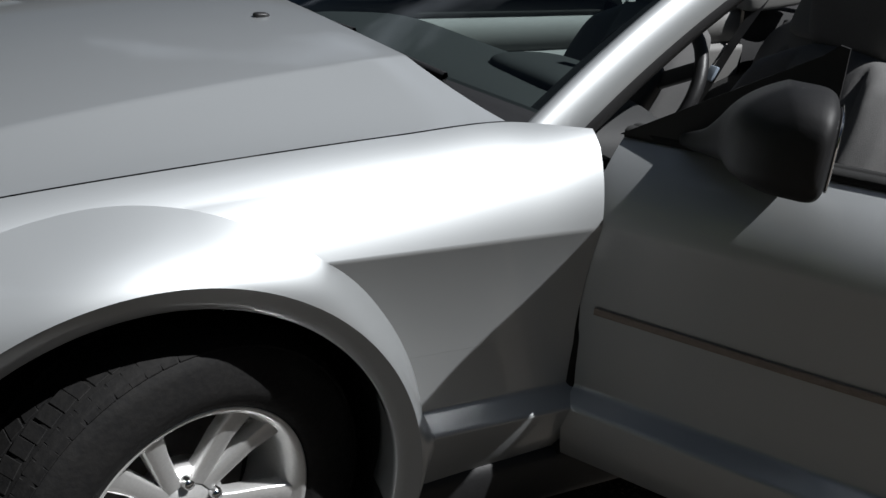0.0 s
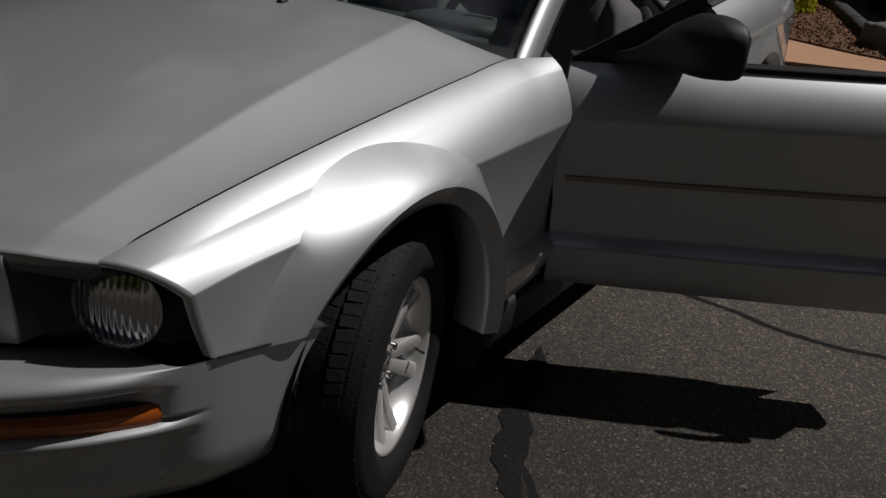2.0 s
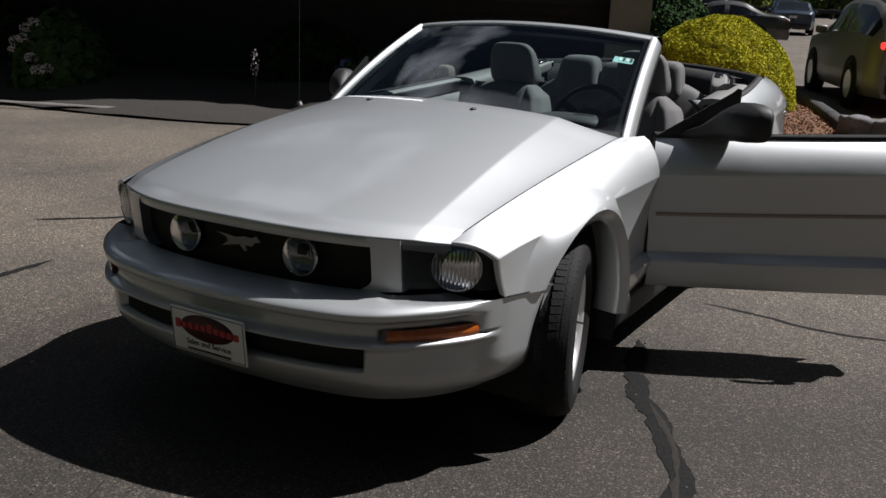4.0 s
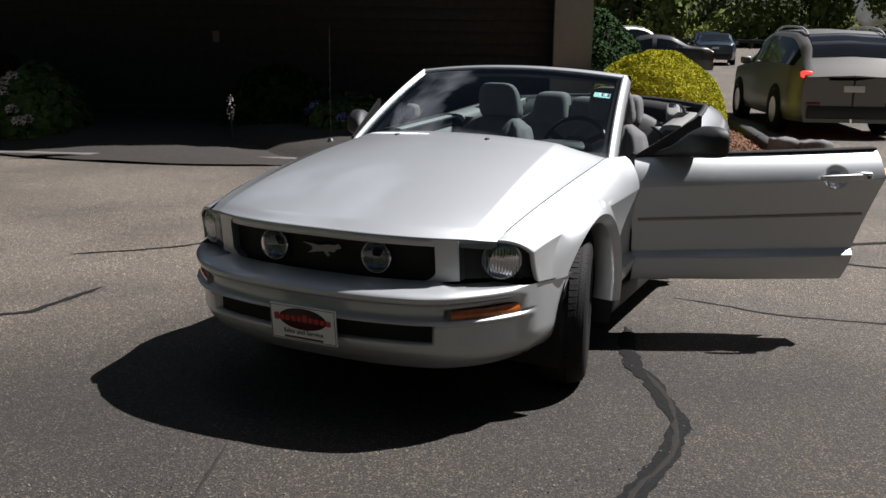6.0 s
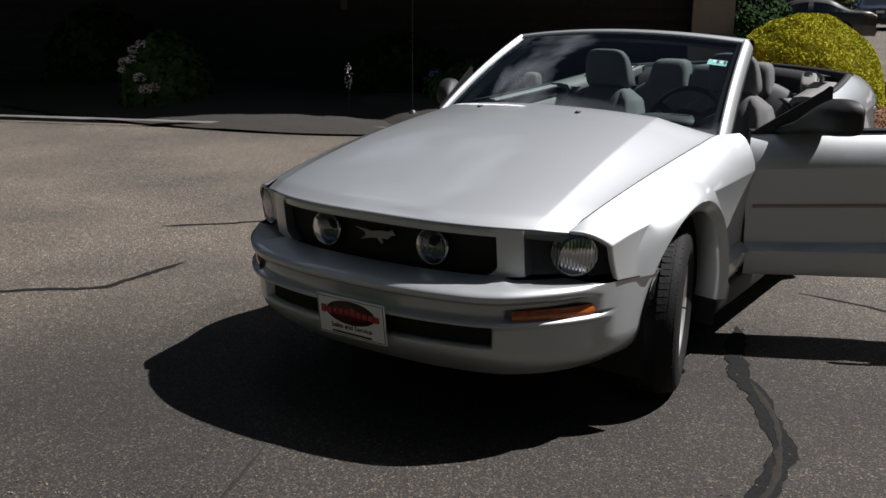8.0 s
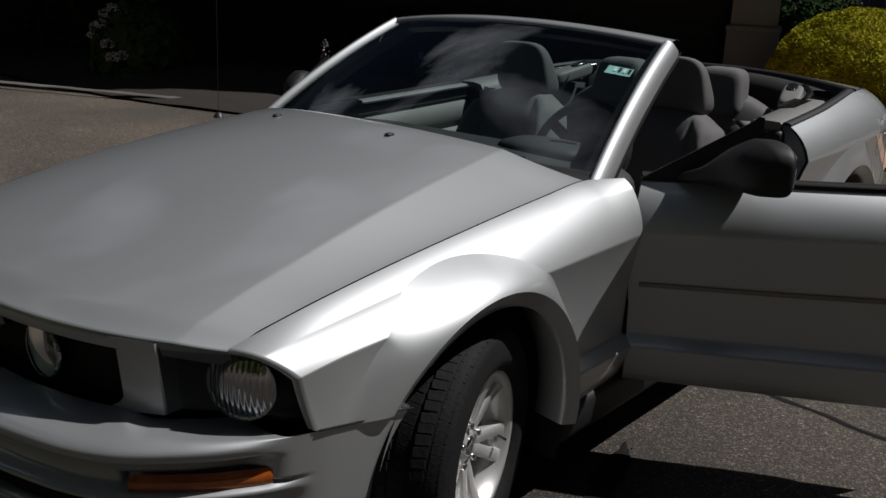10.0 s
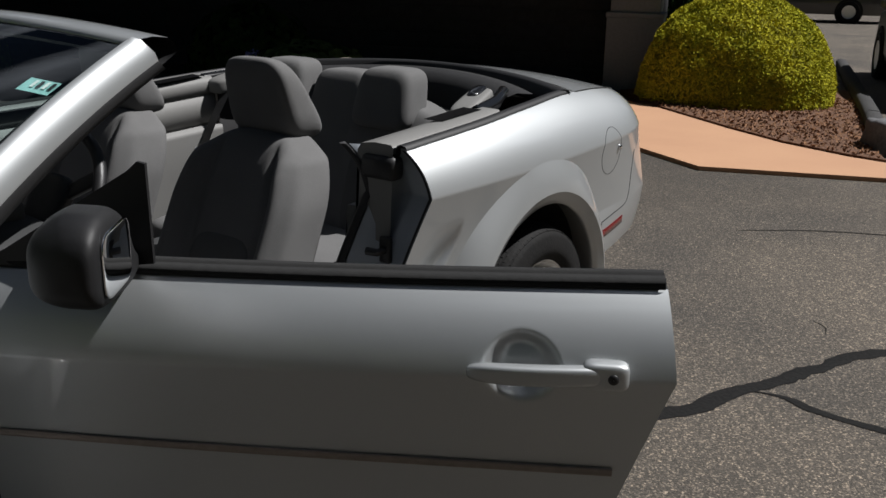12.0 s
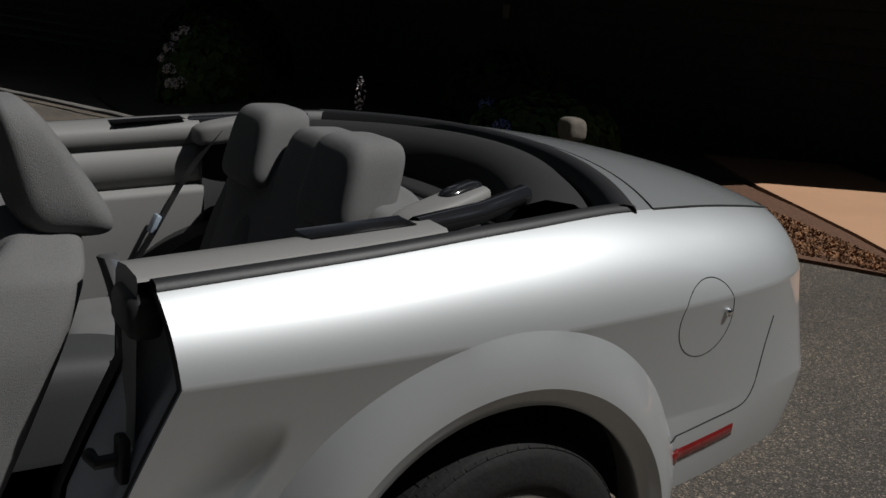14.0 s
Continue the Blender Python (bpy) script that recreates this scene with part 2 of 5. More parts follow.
# ---- ground ----
def ground_z(x):
    return 0.011 * np.maximum(0, x - 13.0) - 0.04 * smooth(0.8, 2.2, x) * (1 - smooth(4.5, 7.0, x))


ASPHALT = material("worn_asphalt", (0.132, 0.111, 0.088), 0.85, grain=0.0, scale=110, stain=0.75, stain_scale=0.7, bump=0.75, tint=(0.04, 0.037, 0.034), detail=9)


def speckle(m, scale, light, dark):
    """Adds aggregate: single pale and dark stones at a true size."""
    nt = m.node_tree
    b = nt.nodes["Principled BSDF"]
    was = b.inputs["Base Color"].links[0].from_socket
    co, vo, r, mix = (nt.nodes.new("ShaderNode" + k) for k in ("TexCoord", "TexVoronoi", "ValToRGB", "Mix"))
    vo.inputs["Scale"].default_value = scale
    mix.data_type, mix.blend_type = "RGBA", "MULTIPLY"
    mix.inputs["Factor"].default_value = 1.0
    sep = nt.nodes.new("ShaderNodeSeparateColor")
    nt.links.new(co.outputs["Object"], vo.inputs["Vector"])
    nt.links.new(vo.outputs["Color"], sep.inputs[0])
    nt.links.new(sep.outputs[0], r.inputs[0])
    r.color_ramp.elements[0].color, r.color_ramp.elements[1].color = (dark, dark, dark, 1), (light, light * 0.97, light * 0.93, 1)
    r.color_ramp.elements[0].position, r.color_ramp.elements[1].position = 0.15, 0.98
    e = r.color_ramp.elements.new(0.78)
    e.color = (0.9, 0.9, 0.9, 1)
    nt.links.new(was, mix.inputs["A"]), nt.links.new(r.outputs[0], mix.inputs["B"])
    nt.links.new(mix.outputs["Result"], b.inputs["Base Color"])


speckle(ASPHALT, 175, 2.6, 0.5)
speckle(ASPHALT, 95, 1.5, 0.72)


def dark_patch(m, x, y, radius, tone):
    """A darker area with a ragged edge."""
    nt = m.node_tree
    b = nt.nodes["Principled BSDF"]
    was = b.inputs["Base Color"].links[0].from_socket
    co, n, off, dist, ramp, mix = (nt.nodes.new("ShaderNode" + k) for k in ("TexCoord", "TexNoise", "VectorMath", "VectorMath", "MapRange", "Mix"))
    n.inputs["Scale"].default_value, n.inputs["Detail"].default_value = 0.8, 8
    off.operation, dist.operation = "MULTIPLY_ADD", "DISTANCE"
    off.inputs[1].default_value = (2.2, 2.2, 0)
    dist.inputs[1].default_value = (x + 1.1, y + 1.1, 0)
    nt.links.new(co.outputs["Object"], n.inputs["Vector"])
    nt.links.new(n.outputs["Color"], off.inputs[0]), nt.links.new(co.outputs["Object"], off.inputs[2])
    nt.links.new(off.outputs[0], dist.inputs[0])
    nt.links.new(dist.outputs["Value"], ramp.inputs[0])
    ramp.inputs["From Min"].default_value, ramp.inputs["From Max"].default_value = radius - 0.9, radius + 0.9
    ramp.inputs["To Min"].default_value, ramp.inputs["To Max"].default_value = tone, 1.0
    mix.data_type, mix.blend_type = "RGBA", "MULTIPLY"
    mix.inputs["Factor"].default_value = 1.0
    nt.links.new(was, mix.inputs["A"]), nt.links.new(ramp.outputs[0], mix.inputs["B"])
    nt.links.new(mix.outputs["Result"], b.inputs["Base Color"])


dark_patch(ASPHALT, -2.0, -1.2, 3.4, 0.36)
dark_patch(ASPHALT, 6.9, 0.0, 1.3, 0.6)
TAR = material("tar_sealant", (0.009, 0.009, 0.009), 0.8, grain=0.5, scale=60, bump=0.3, tint=(0.02, 0.019, 0.018))
CRACK = material("crack_dirt", (0.03, 0.028, 0.025), 0.95, grain=0.5, scale=90)
for m in (TAR, CRACK):
    m.node_tree.nodes["Principled BSDF"].inputs["Specular IOR Level"].default_value = 0.12
RAMP = material("orange_concrete", (0.47, 0.27, 0.155), 0.85, grain=0.3, scale=120, stain=0.35, stain_scale=1.3, bump=0.2, tint=(0.36, 0.19, 0.11))
MULCH = material("bark_mulch", (0.15, 0.07, 0.035), 0.95, grain=0.7, scale=50, bump=0.8, tint=(0.04, 0.02, 0.012), random_tone=0.3)
KERB = material("old_timber", (0.042, 0.041, 0.042), 0.9, grain=0.6, scale=30, stain=0.4, stain_scale=3, bump=0.4)
STONE = material("kerb_stone", (0.16, 0.15, 0.14), 0.9, grain=0.4, scale=60, bump=0.4)
WALL = material("dark_brown_siding", (0.034, 0.039, 0.046), 0.9, grain=0.5, scale=12, bump=0.2)
COLUMN = material("grey_painted_column", (0.23, 0.265, 0.31), 0.8, grain=0.2, scale=30, stain=0.2, stain_scale=2)
xs = np.concatenate([np.linspace(-300, -30, 10), np.linspace(-24, 12, 37), np.linspace(13, 60, 48), np.linspace(70, 1500, 30)])
ys = np.concatenate([np.linspace(-1200, -40, 20), np.linspace(-30, 30, 31), np.linspace(40, 1200, 20)])
X, Y = np.meshgrid(xs, ys)
g = tagged(new("ground", grid_mesh("ground", np.stack([X, Y, ground_z(np.minimum(X, 200))], -1))), "worn grey asphalt parking lot with cracks", "asphalt", kind="structure")
g.data.materials.append(ASPHALT)


# ---- the silver convertible: x runs to its tail, y to its right ----
FW, RW = (0.0, 0.36), (2.70, 0.335)
car = thing("convertible_car", pose(0, 0, 0), "silver two-door convertible with its top down and driver's door open", "car")


def skin_width(strips, x, z):
    """The half width of a lofted skin at (x, z); strips are (upper line, lower line, bulge), from the top down."""
    x, z = np.asarray(x, float), np.asarray(z, float)
    best = None
    for f, g, b in strips:
        f0, f1, g0, g1 = (float(h(np.array(e))[0]) for h in (f, g) for e in (0.0, 1.0))
        u, w = np.full(x.shape, 0.5), np.full(x.shape, 0.5)
        for _ in range(14):
            p, q = f(np.clip(u, 0, 1)), g(np.clip(u, 0, 1))
            dy, dz = q[..., 1] - p[..., 1], q[..., 2] - p[..., 2]
            k = 4 * b * dy
            for _ in range(3):
                w = w - (p[..., 2] + (dz + k) * w - k * w * w - z) / (dz + k - 2 * k * w)
            c = np.clip(w, 0, 1)
            u = (x - f0 - (g0 - f0) * c) / ((f1 - f0) + ((g1 - g0) - (f1 - f0)) * c)
        c = np.clip(w, 0, 1)
        y = p[..., 1] + dy * c - dz * b * 4 * c * (1 - c)
        best = y if best is None else np.where(w > 0, y, best)
    return best


def flare(strips, skins, c, ra, table, side, ends, dent=None):
    """Cuts the skins along the swelling's outer edge; returns their meshes' points and faces to keep, the swelling and its lip."""
    form = curve(np.array(table).T)
    def width(x, z):
        y = np.where(x < c[0], skin_width(strips[:3], x, z), skin_width(strips, x, z))
        return y - dent(x, z) if dent else y
    cut = []
    for v in skins:
        dx, dz = v[..., 0] - c[0], v[..., 2] - c[1]
        r = np.hypot(dx, dz)
        a = np.degrees(np.arctan2(dz, dx))
        edge = form(np.where(a < -90, a + 360, a))[..., 0]
        out, keep = v.copy(), r >= edge
        k = np.where(keep, 1, edge / np.maximum(r, 1e-6))
        out[..., 0], out[..., 2] = c[0] + dx * k, c[1] + dz * k
        near = ~keep & (r > edge - 0.03)
        out[..., 1] = v[..., 1] - (dent(v[..., 0], v[..., 2]) if dent else 0)
        out[near, 1] = width(out[near, 0], out[near, 2])
        out[..., 1] *= side
        cut.append((out, keep))
    low, high = ends
    rows, lip = [], []
    n = np.linspace(0, 1, 150)

    def ring(t, inner=None):
        a = n * 180
        for _ in range(6):
            f = form(a)
            r = f[..., 0] + (ra + f[..., 1] - f[..., 0]) * t if inner is None else ra + f[..., 1] * inner
            a0, a1 = np.degrees(np.arcsin((low - c[1]) / r)), 180 - np.degrees(np.arcsin((high - c[1]) / r))
            a = a0 + (a1 - a0) * n
        return np.radians(a), r, form(a)
    for t in np.linspace(0, 1, 18):
        a, r, f = ring(t)
        rim_y = width(c[0] + f[..., 0] * np.cos(a), c[1] + f[..., 0] * np.sin(a))
        bell = np.exp(-0.5 * (np.arange(-6, 7) / 2.5) ** 2)
        soft = np.convolve(np.pad(rim_y, 6, "edge"), bell / bell.sum(), "valid")
        ease = smooth(135, 160, np.degrees(a)) if c is FW else 0.0
        y = soft + (f[..., 2] - soft) * ((1 - ease) * (0.6 * np.sin(t * np.pi / 2) + 0.4 * t) + ease * t * t * (3 - 2 * t)) + (rim_y - soft) * (1 - t) ** 6
        rows.append(np.stack([c[0] + r * np.cos(a), side * y, c[1] + r * np.sin(a)], -1))
    for k, d in ((1.0, 0.0), (0.9, 0.003), (0.5, 0.012), (0.0, 0.024), (-0.06, 0.03), (0.0, 0.045), (0.5, 0.13)):
        a, r, f = ring(1, k)
        lip.append(np.stack([c[0] + r * np.cos(a), side * (f[..., 2] - d), c[1] + r * np.sin(a)], -1))
    return cut, np.array(rows), np.array(lip)


# angle from the rear, the swelling's outer radius, the lip's width, how far out it stands
F_TABLE = ((-10, 0, 20, 40, 60, 80, 90, 105, 120, 150, 165, 180, 190), (0.44, 0.447, 0.452, 0.462, 0.482, 0.497, 0.502, 0.51, 0.522, 0.525, 0.50, 0.46, 0.44), (0.03, 0.034, 0.035, 0.037, 0.04, 0.042, 0.042, 0.042, 0.042, 0.042, 0.032, 0.018, 0.012), (0.9, 0.903, 0.905, 0.907, 0.909, 0.91, 0.91, 0.909, 0.904, 0.879, 0.87, 0.868, 0.866))
R_TABLE = ((-10, 0, 45, 90, 135, 180, 195), (0.51, 0.52, 0.542, 0.543, 0.545, 0.525, 0.52), (0.04, 0.04, 0.043, 0.043, 0.043, 0.043, 0.043), (0.944, 0.945, 0.95, 0.952, 0.95, 0.945, 0.944))


# body lines: (x, half width, z)
F_SEAM = line((-0.645, 0.69, 0.775), (-0.45, 0.712, 0.822), (-0.2, 0.728, 0.866), (0.1, 0.738, 0.905), (0.4, 0.742, 0.936), (0.606, 0.744, 0.953), (0.752, 0.798, 0.951))
F_SHOULDER = line((-0.612, 0.755, 0.766), (-0.45, 0.768, 0.792), (-0.2, 0.79, 0.829), (0.1, 0.802, 0.866), (0.4, 0.808, 0.898), (0.606, 0.812, 0.918), (0.748, 0.832, 0.926))
F_CREASE = line((-0.565, 0.812, 0.722), (-0.45, 0.828, 0.742), (-0.2, 0.864, 0.768), (0.1, 0.88, 0.782), (0.4, 0.885, 0.79), (0.736, 0.886, 0.797))
F_MID = line((-0.53, 0.826, 0.597), (-0.354, 0.868, 0.583), (-0.1, 0.86, 0.583), (0.3, 0.852, 0.583), (0.745, 0.848, 0.583))
F_LEDGE = line((0.30, 0.852, 0.47), (0.5, 0.848, 0.47), (0.757, 0.845, 0.47))
F_LEDGE2 = line((0.30, 0.893, 0.444), (0.5, 0.89, 0.442), (0.757, 0.888, 0.44))
F_LOW = line((0.30, 0.85, 0.30), (0.5, 0.842, 0.31), (0.757, 0.836, 0.325))
F_MID2 = line((0.30, 0.852, 0.583), (0.745, 0.848, 0.583))


F_STRIPS = ((F_SEAM, F_SHOULDER, 0.04), (F_SHOULDER, F_CREASE, 0.06), (F_CREASE, F_MID, -0.03))
F_LOWER = ((F_MID2, F_LEDGE, -0.01), (F_LEDGE, F_LEDGE2, 0), (F_LEDGE2, F_LOW, 0.04))


def fender(side):
    top = loft([F_SEAM, F_SHOULDER, F_CREASE, F_MID], [0.04, 0.06, -0.03], [16, 32, 42], 280)
    low = loft([F_MID2, F_LEDGE, F_LEDGE2, F_LOW], [-0.01, 0, 0.04], [24, 6, 28], 92)
    cut, swell, lip = flare(F_STRIPS + F_LOWER, [top, low], FW, 0.382, F_TABLE, side, (0.30, 0.588))
    body = join(*(grid_mesh("f", v, flip=side > 0, keep=keep) for v, keep in cut))
    return body, grid_mesh("flare", swell, flip=side > 0), grid_mesh("lip", lip, flip=side > 0)


def lamp_bezel(side):
    """The silver band of the fender's nose round the headlamp."""
    edge = loft([F_SEAM, F_SHOULDER, F_CREASE, F_MID], [0.04, 0.06, -0.03], [16, 32, 42], 3)[:, 0]
    c = np.array((-0.62, 0.70, 0.68))
    rows = [edge, edge + (c - edge) * 0.02 + np.array((-0.006, 0, 0)), edge + (c - edge) * 0.10 + np.array((-0.010, 0, 0)), edge + (c - edge) * 0.16 + np.array((-0.002, 0, 0)), edge + (c - edge) * 0.18 + np.array((0.05, 0, 0))]
    v = np.array(rows)
    v[..., 1] *= side
    return grid_mesh("bezel", v, flip=side < 0)


def hood_surface():
    n, m = 130, 240
    y = np.linspace(-1, 1, m)
    u = np.linspace(0, 1, n)
    seam = F_SEAM
    rows = []
    for k in u:
        ey = np.abs(y)
        e = seam(np.array([k * (0.606 + 0.645) / (0.752 + 0.645)]))[0]
        front = -0.215 * (1 - ey ** 2.6)
        rear = -0.15 * (1 - ey ** 2.2)
        x = e[0] + front * (1 - k) ** 1.2 + rear * k ** 1.5
        w = (e[1] - 0.004) * y
        crown = (0.018 + 0.052 * smooth(0, 0.9, k)) * (1 - ey ** 2.2)
        cr = 0.865 - 0.175 * k
        ridge = 0.028 * (1 - np.clip((ey - cr) / (1 - cr), 0, 1)) ** 1.5 * smooth(-0.25, 0.6, k)
        z = e[2] + crown + ridge + 0.001
        z = z - 0.012 * smooth(0.06, 0.0, k * (1.0)) * 1.0
        rows.append(np.stack([x, w, z], -1))
    v = np.array(rows)
    return v


HOOD = hood_surface()
skirt = HOOD[:1].copy()
skirt[..., 2] -= 0.035
skirt[..., 0] += 0.012
part("hood", grid_mesh("hood", np.concatenate([skirt, HOOD])), PAINT, car, "silver hood with two long creases")
for side in (-1, 1):
    seam = F_SEAM(np.linspace(0, 0.9, 80))
    g = np.array([np.stack([seam[:, 0], side * (seam[:, 1] + d), seam[:, 2] - 0.014], -1) for d in (-0.02, 0.001)])
    part("seam_seal", grid_mesh("seam_seal", g, flip=side > 0), WELL, car)
    body, swell, lip = fender(side)
    f = part("fender", body, PAINT, car)
    part("arch_flare", swell, PAINT, f, "silver flared arch over the wheel")
    part("arch_lip", lip, PAINT, f)
    a = np.linspace(math.radians(-25), math.radians(205), 40)
    liner = np.array([np.stack([FW[0] + 0.40 * np.cos(a), np.full_like(a, side * w), FW[1] + 0.40 * np.sin(a)], -1) for w in (0.87, 0.45)])
    part("wheel_liner", grid_mesh("liner", liner), WELL, f)
    wall = np.array([np.stack([FW[0] + r * np.cos(a), np.full_like(a, side * 0.45), FW[1] + r * np.sin(a)], -1) for r in (0.001, 0.41)])
    part("liner_wall", grid_mesh("liner_wall", wall), WELL, f)

# front bumper
B_PLAN = curve([(0.0, -0.955), (0.2, -0.947), (0.4, -0.914), (0.55, -0.862), (0.68, -0.765), (0.77, -0.65), (0.829, -0.52), (0.852, -0.43), (0.868, -0.355), (0.889, -0.29), (0.898, -0.2)])


def flank_width(x):
    y = np.linspace(0.6, 0.898, 200)
    return np.interp(x, B_PLAN(y)[:, 0], y)


def bumper(rows_z, inset, ymax=None, n=260):
    """A band round the car's front; with no ymax it runs back to the edge of the wheel arch."""
    t = np.linspace(-1, 1, n)
    t = np.sign(t) * (1 - (1 - np.abs(t)) ** 1.35)
    v = []
    for z in rows_z:
        rise = max(0.0, min(0.594, z + 0.021 * float(smooth(0.30, 0.58, z))) - FW[1])
        end = ymax or float(flank_width(FW[0] - math.sqrt(0.386 ** 2 - rise ** 2)))
        y = t * (ymax or 0.868)
        if not ymax:
            y = y + np.sign(y) * np.maximum(0, np.abs(y) - 0.78) / 0.088 * (end - 0.868)
        x = B_PLAN(np.abs(y))[:, 0]
        d = np.stack([np.gradient(x), np.gradient(y)], -1)
        d /= np.linalg.norm(d, axis=1)[:, None]
        k = inset(np.abs(y), z)
        zz = z + 0.035 * smooth(0.45, 0.86, np.abs(y)) * smooth(0.30, 0.58, z) * 0.6
        zz = np.minimum(zz, 0.594 + 0.037 * (1 - smooth(0.45, 0.62, np.abs(y))))
        v.append(np.stack([x + d[:, 1] * k, y - d[:, 0] * k, zz], -1))
    return np.array(v)


SECTION = curve([(0.225, 0.20), (0.25, 0.135), (0.28, 0.095), (0.31, 0.062), (0.345, 0.038), (0.375, 0.03), (0.385, 0.03), (0.44, 0.026), (0.456, 0.012), (0.465, 0.0), (0.472, 0.003), (0.488, 0.036), (0.50, 0.038), (0.53, 0.032), (0.546, 0.003), (0.562, 0.0), (0.575, 0.012), (0.60, 0.09), (0.61, 0.14)])
FLANK = curve([(0.225, 0.20), (0.25, 0.135), (0.28, 0.09), (0.31, 0.05), (0.35, 0.018), (0.40, 0.005), (0.61, 0.003)])


def bumper_inset(y, z):
    k = np.full_like(y, SECTION(z)[0])
    flank = smooth(0.755, 0.805, y) if z >= 0.485 else smooth(0.785, 0.825, y)
    k = k + (FLANK(z)[0] - k) * flank
    mouth = (1 - smooth(0.515, 0.53, y)) * smooth(0.378, 0.386, z) * (1 - smooth(0.452, 0.46, z))
    lamp = smooth(0.565, 0.58, y) * (1 - smooth(0.775, 0.79, y)) * smooth(0.474, 0.48, z) * (1 - smooth(0.506, 0.512, z))
    return k + 0.06 * mouth + 0.02 * lamp


zs = np.arange(0.225, 0.6101, 0.0045)
skin = bumper(zs, bumper_inset)
fascia = part("front_bumper", grid_mesh("front_bumper", skin, flip=True), PAINT, car)
mouth = bumper(np.linspace(0.384, 0.455, 6), lambda y, z: np.full_like(y, 0.058), 0.522, 60)
part("lower_grille", grid_mesh("lower_grille", mouth, flip=True), WELL, fascia, "black lower intake")
for side in (-1, 1):
    y = np.linspace(0.578, 0.778, 40)
    x = B_PLAN(y)[:, 0]
    v = np.array([np.stack([x + k, side * y, np.full_like(y, z) + 0.035 * 0.6 * smooth(0.45, 0.86, y) * smooth(0.3, 0.58, z)], -1) for z, k in ((0.468, 0.04), (0.472, 0.03), (0.486, 0.024), (0.504, 0.028), (0.51, 0.04))])
    part("marker_lamp", grid_mesh("marker_lamp", v, flip=side < 0), AMBER, fascia, "amber marker lamp")

    edge = skin[:, -1 if side > 0 else 0]
    roll = np.array([edge + np.array((dx, -side * dy, 0)) for dx, dy in ((0, 0), (0.004, 0.004), (0.006, 0.015), (0.004, 0.08))])
    part("arch_lip", grid_mesh("roll", roll, flip=side < 0), PAINT, fascia)
    x = np.linspace(-0.53, -0.302, 24)
    part("bumper_seam", tube([(a, side * (float(flank_width(a)) + 0.001), 0.597 - 0.006 * smooth(-0.53, -0.4, a)) for a in x], 0.0025, 6), WELL, fascia)

# front face: grille, uprights, headlamps
F_PLAN = curve([(0.0, -0.835), (0.25, -0.825), (0.48, -0.775), (0.57, -0.735), (0.69, -0.65), (0.78, -0.585), (0.83, -0.53)])


def face(y0, y1, z0, z1, back, n=40, rows=10, curl=0.0):
    y = np.linspace(y0, y1, n)
    x = F_PLAN(np.abs(y))[:, 0] + back
    v = []
    for s in np.linspace(0, 1, rows):
        z = z0(np.abs(y)) * (1 - s) + z1(np.abs(y)) * s
        v.append(np.stack([x + curl * np.sin(np.pi * s) + 0.02 * (1 - s), y, z], -1))
    return grid_mesh("face", np.array(v), flip=True)


low_edge = lambda y: 0.582 + 0.045 * smooth(0.2, 0.6, y) * 0.6
top_edge = lambda y: 0.79 - 0.02 * smooth(0.1, 0.7, y)
grille = part("grille", face(-0.485, 0.485, low_edge, top_edge, 0.045), GRILLE, car, "black grille")
for side in (-1, 1):
    v = []
    for w in np.linspace(0, 1, 24):
        yi = 0.482 - 0.055 * max(0.0, 1 - w / 0.24) ** 2.2 - 0.03 * max(0.0, (w - 0.84) / 0.16) ** 2
        yy = np.linspace(yi, 0.565, 14)
        v.append(np.stack([F_PLAN(yy)[:, 0] + 0.02 * (1 - w), side * yy, low_edge(yy) * (1 - w) + top_edge(yy) * w], -1))
    part("grille_upright", grid_mesh("upright", np.array(v), flip=side > 0), PAINT, car)
    deep = np.array([[r[0] + np.array((d, 0, 0)) for r in v] for d in (0.0, 0.06)])
    part("upright_return", grid_mesh("ret", deep), PAINT, car)
    for q in (0.565,):
        v = np.array([[(F_PLAN(np.array(q))[0] + d + 0.02 * (1 - s), side * q, low_edge(q) * (1 - s) + top_edge(q) * s) for s in np.linspace(0, 1, 8)] for d in (0.0, 0.06)])
        part("upright_return", grid_mesh("ret", v), PAINT, car)
    part("lamp_bezel", lamp_bezel(side), PAINT, car)
    lamp = part("headlamp", face(*sorted((side * 0.563, side * 0.79)), low_edge, lambda y: top_edge(y) - 0.03 * smooth(0.74, 0.83, y), 0.045, 24), HOUSING, car, "headlamp with dark housing and clear lens")
    bowl = disc([(0.001, 0.04), (0.03, 0.035), (0.055, 0.018), (0.07, 0.0), (0.076, -0.004), (0.078, 0.01)])
    part("reflector", bowl, REFLECTOR, lamp, "", Matrix.Translation((-0.626, side * 0.70, 0.69)) @ pose(0, 0, 0, 0, 0, -90 - side * 25) @ pose(0, 0, 0, 0, 0, 180) @ Matrix.Diagonal((1, 0.45, 1, 1)))
    part("lens", face(*sorted((side * 0.566, side * 0.815)), lambda y: low_edge(y) + 0.004, lambda y: top_edge(y) - 0.012 - 0.07 * smooth(0.72, 0.82, y), 0.006, 24), LENS, lamp)
    fog = part("fog_lamp", disc([(0.001, 0.03), (0.03, 0.028), (0.055, 0.012), (0.06, -0.002), (0.063, -0.004), (0.066, 0.006)]), REFLECTOR, car, "round clear fog lamp", Matrix.Translation((-0.80, side * 0.24, 0.685)) @ pose(0, 0, 0, 0, 0, -90))
    part("lens", disc([(0.001, -0.014), (0.04, -0.011), (0.062, -0.003)]), LENS, fog)
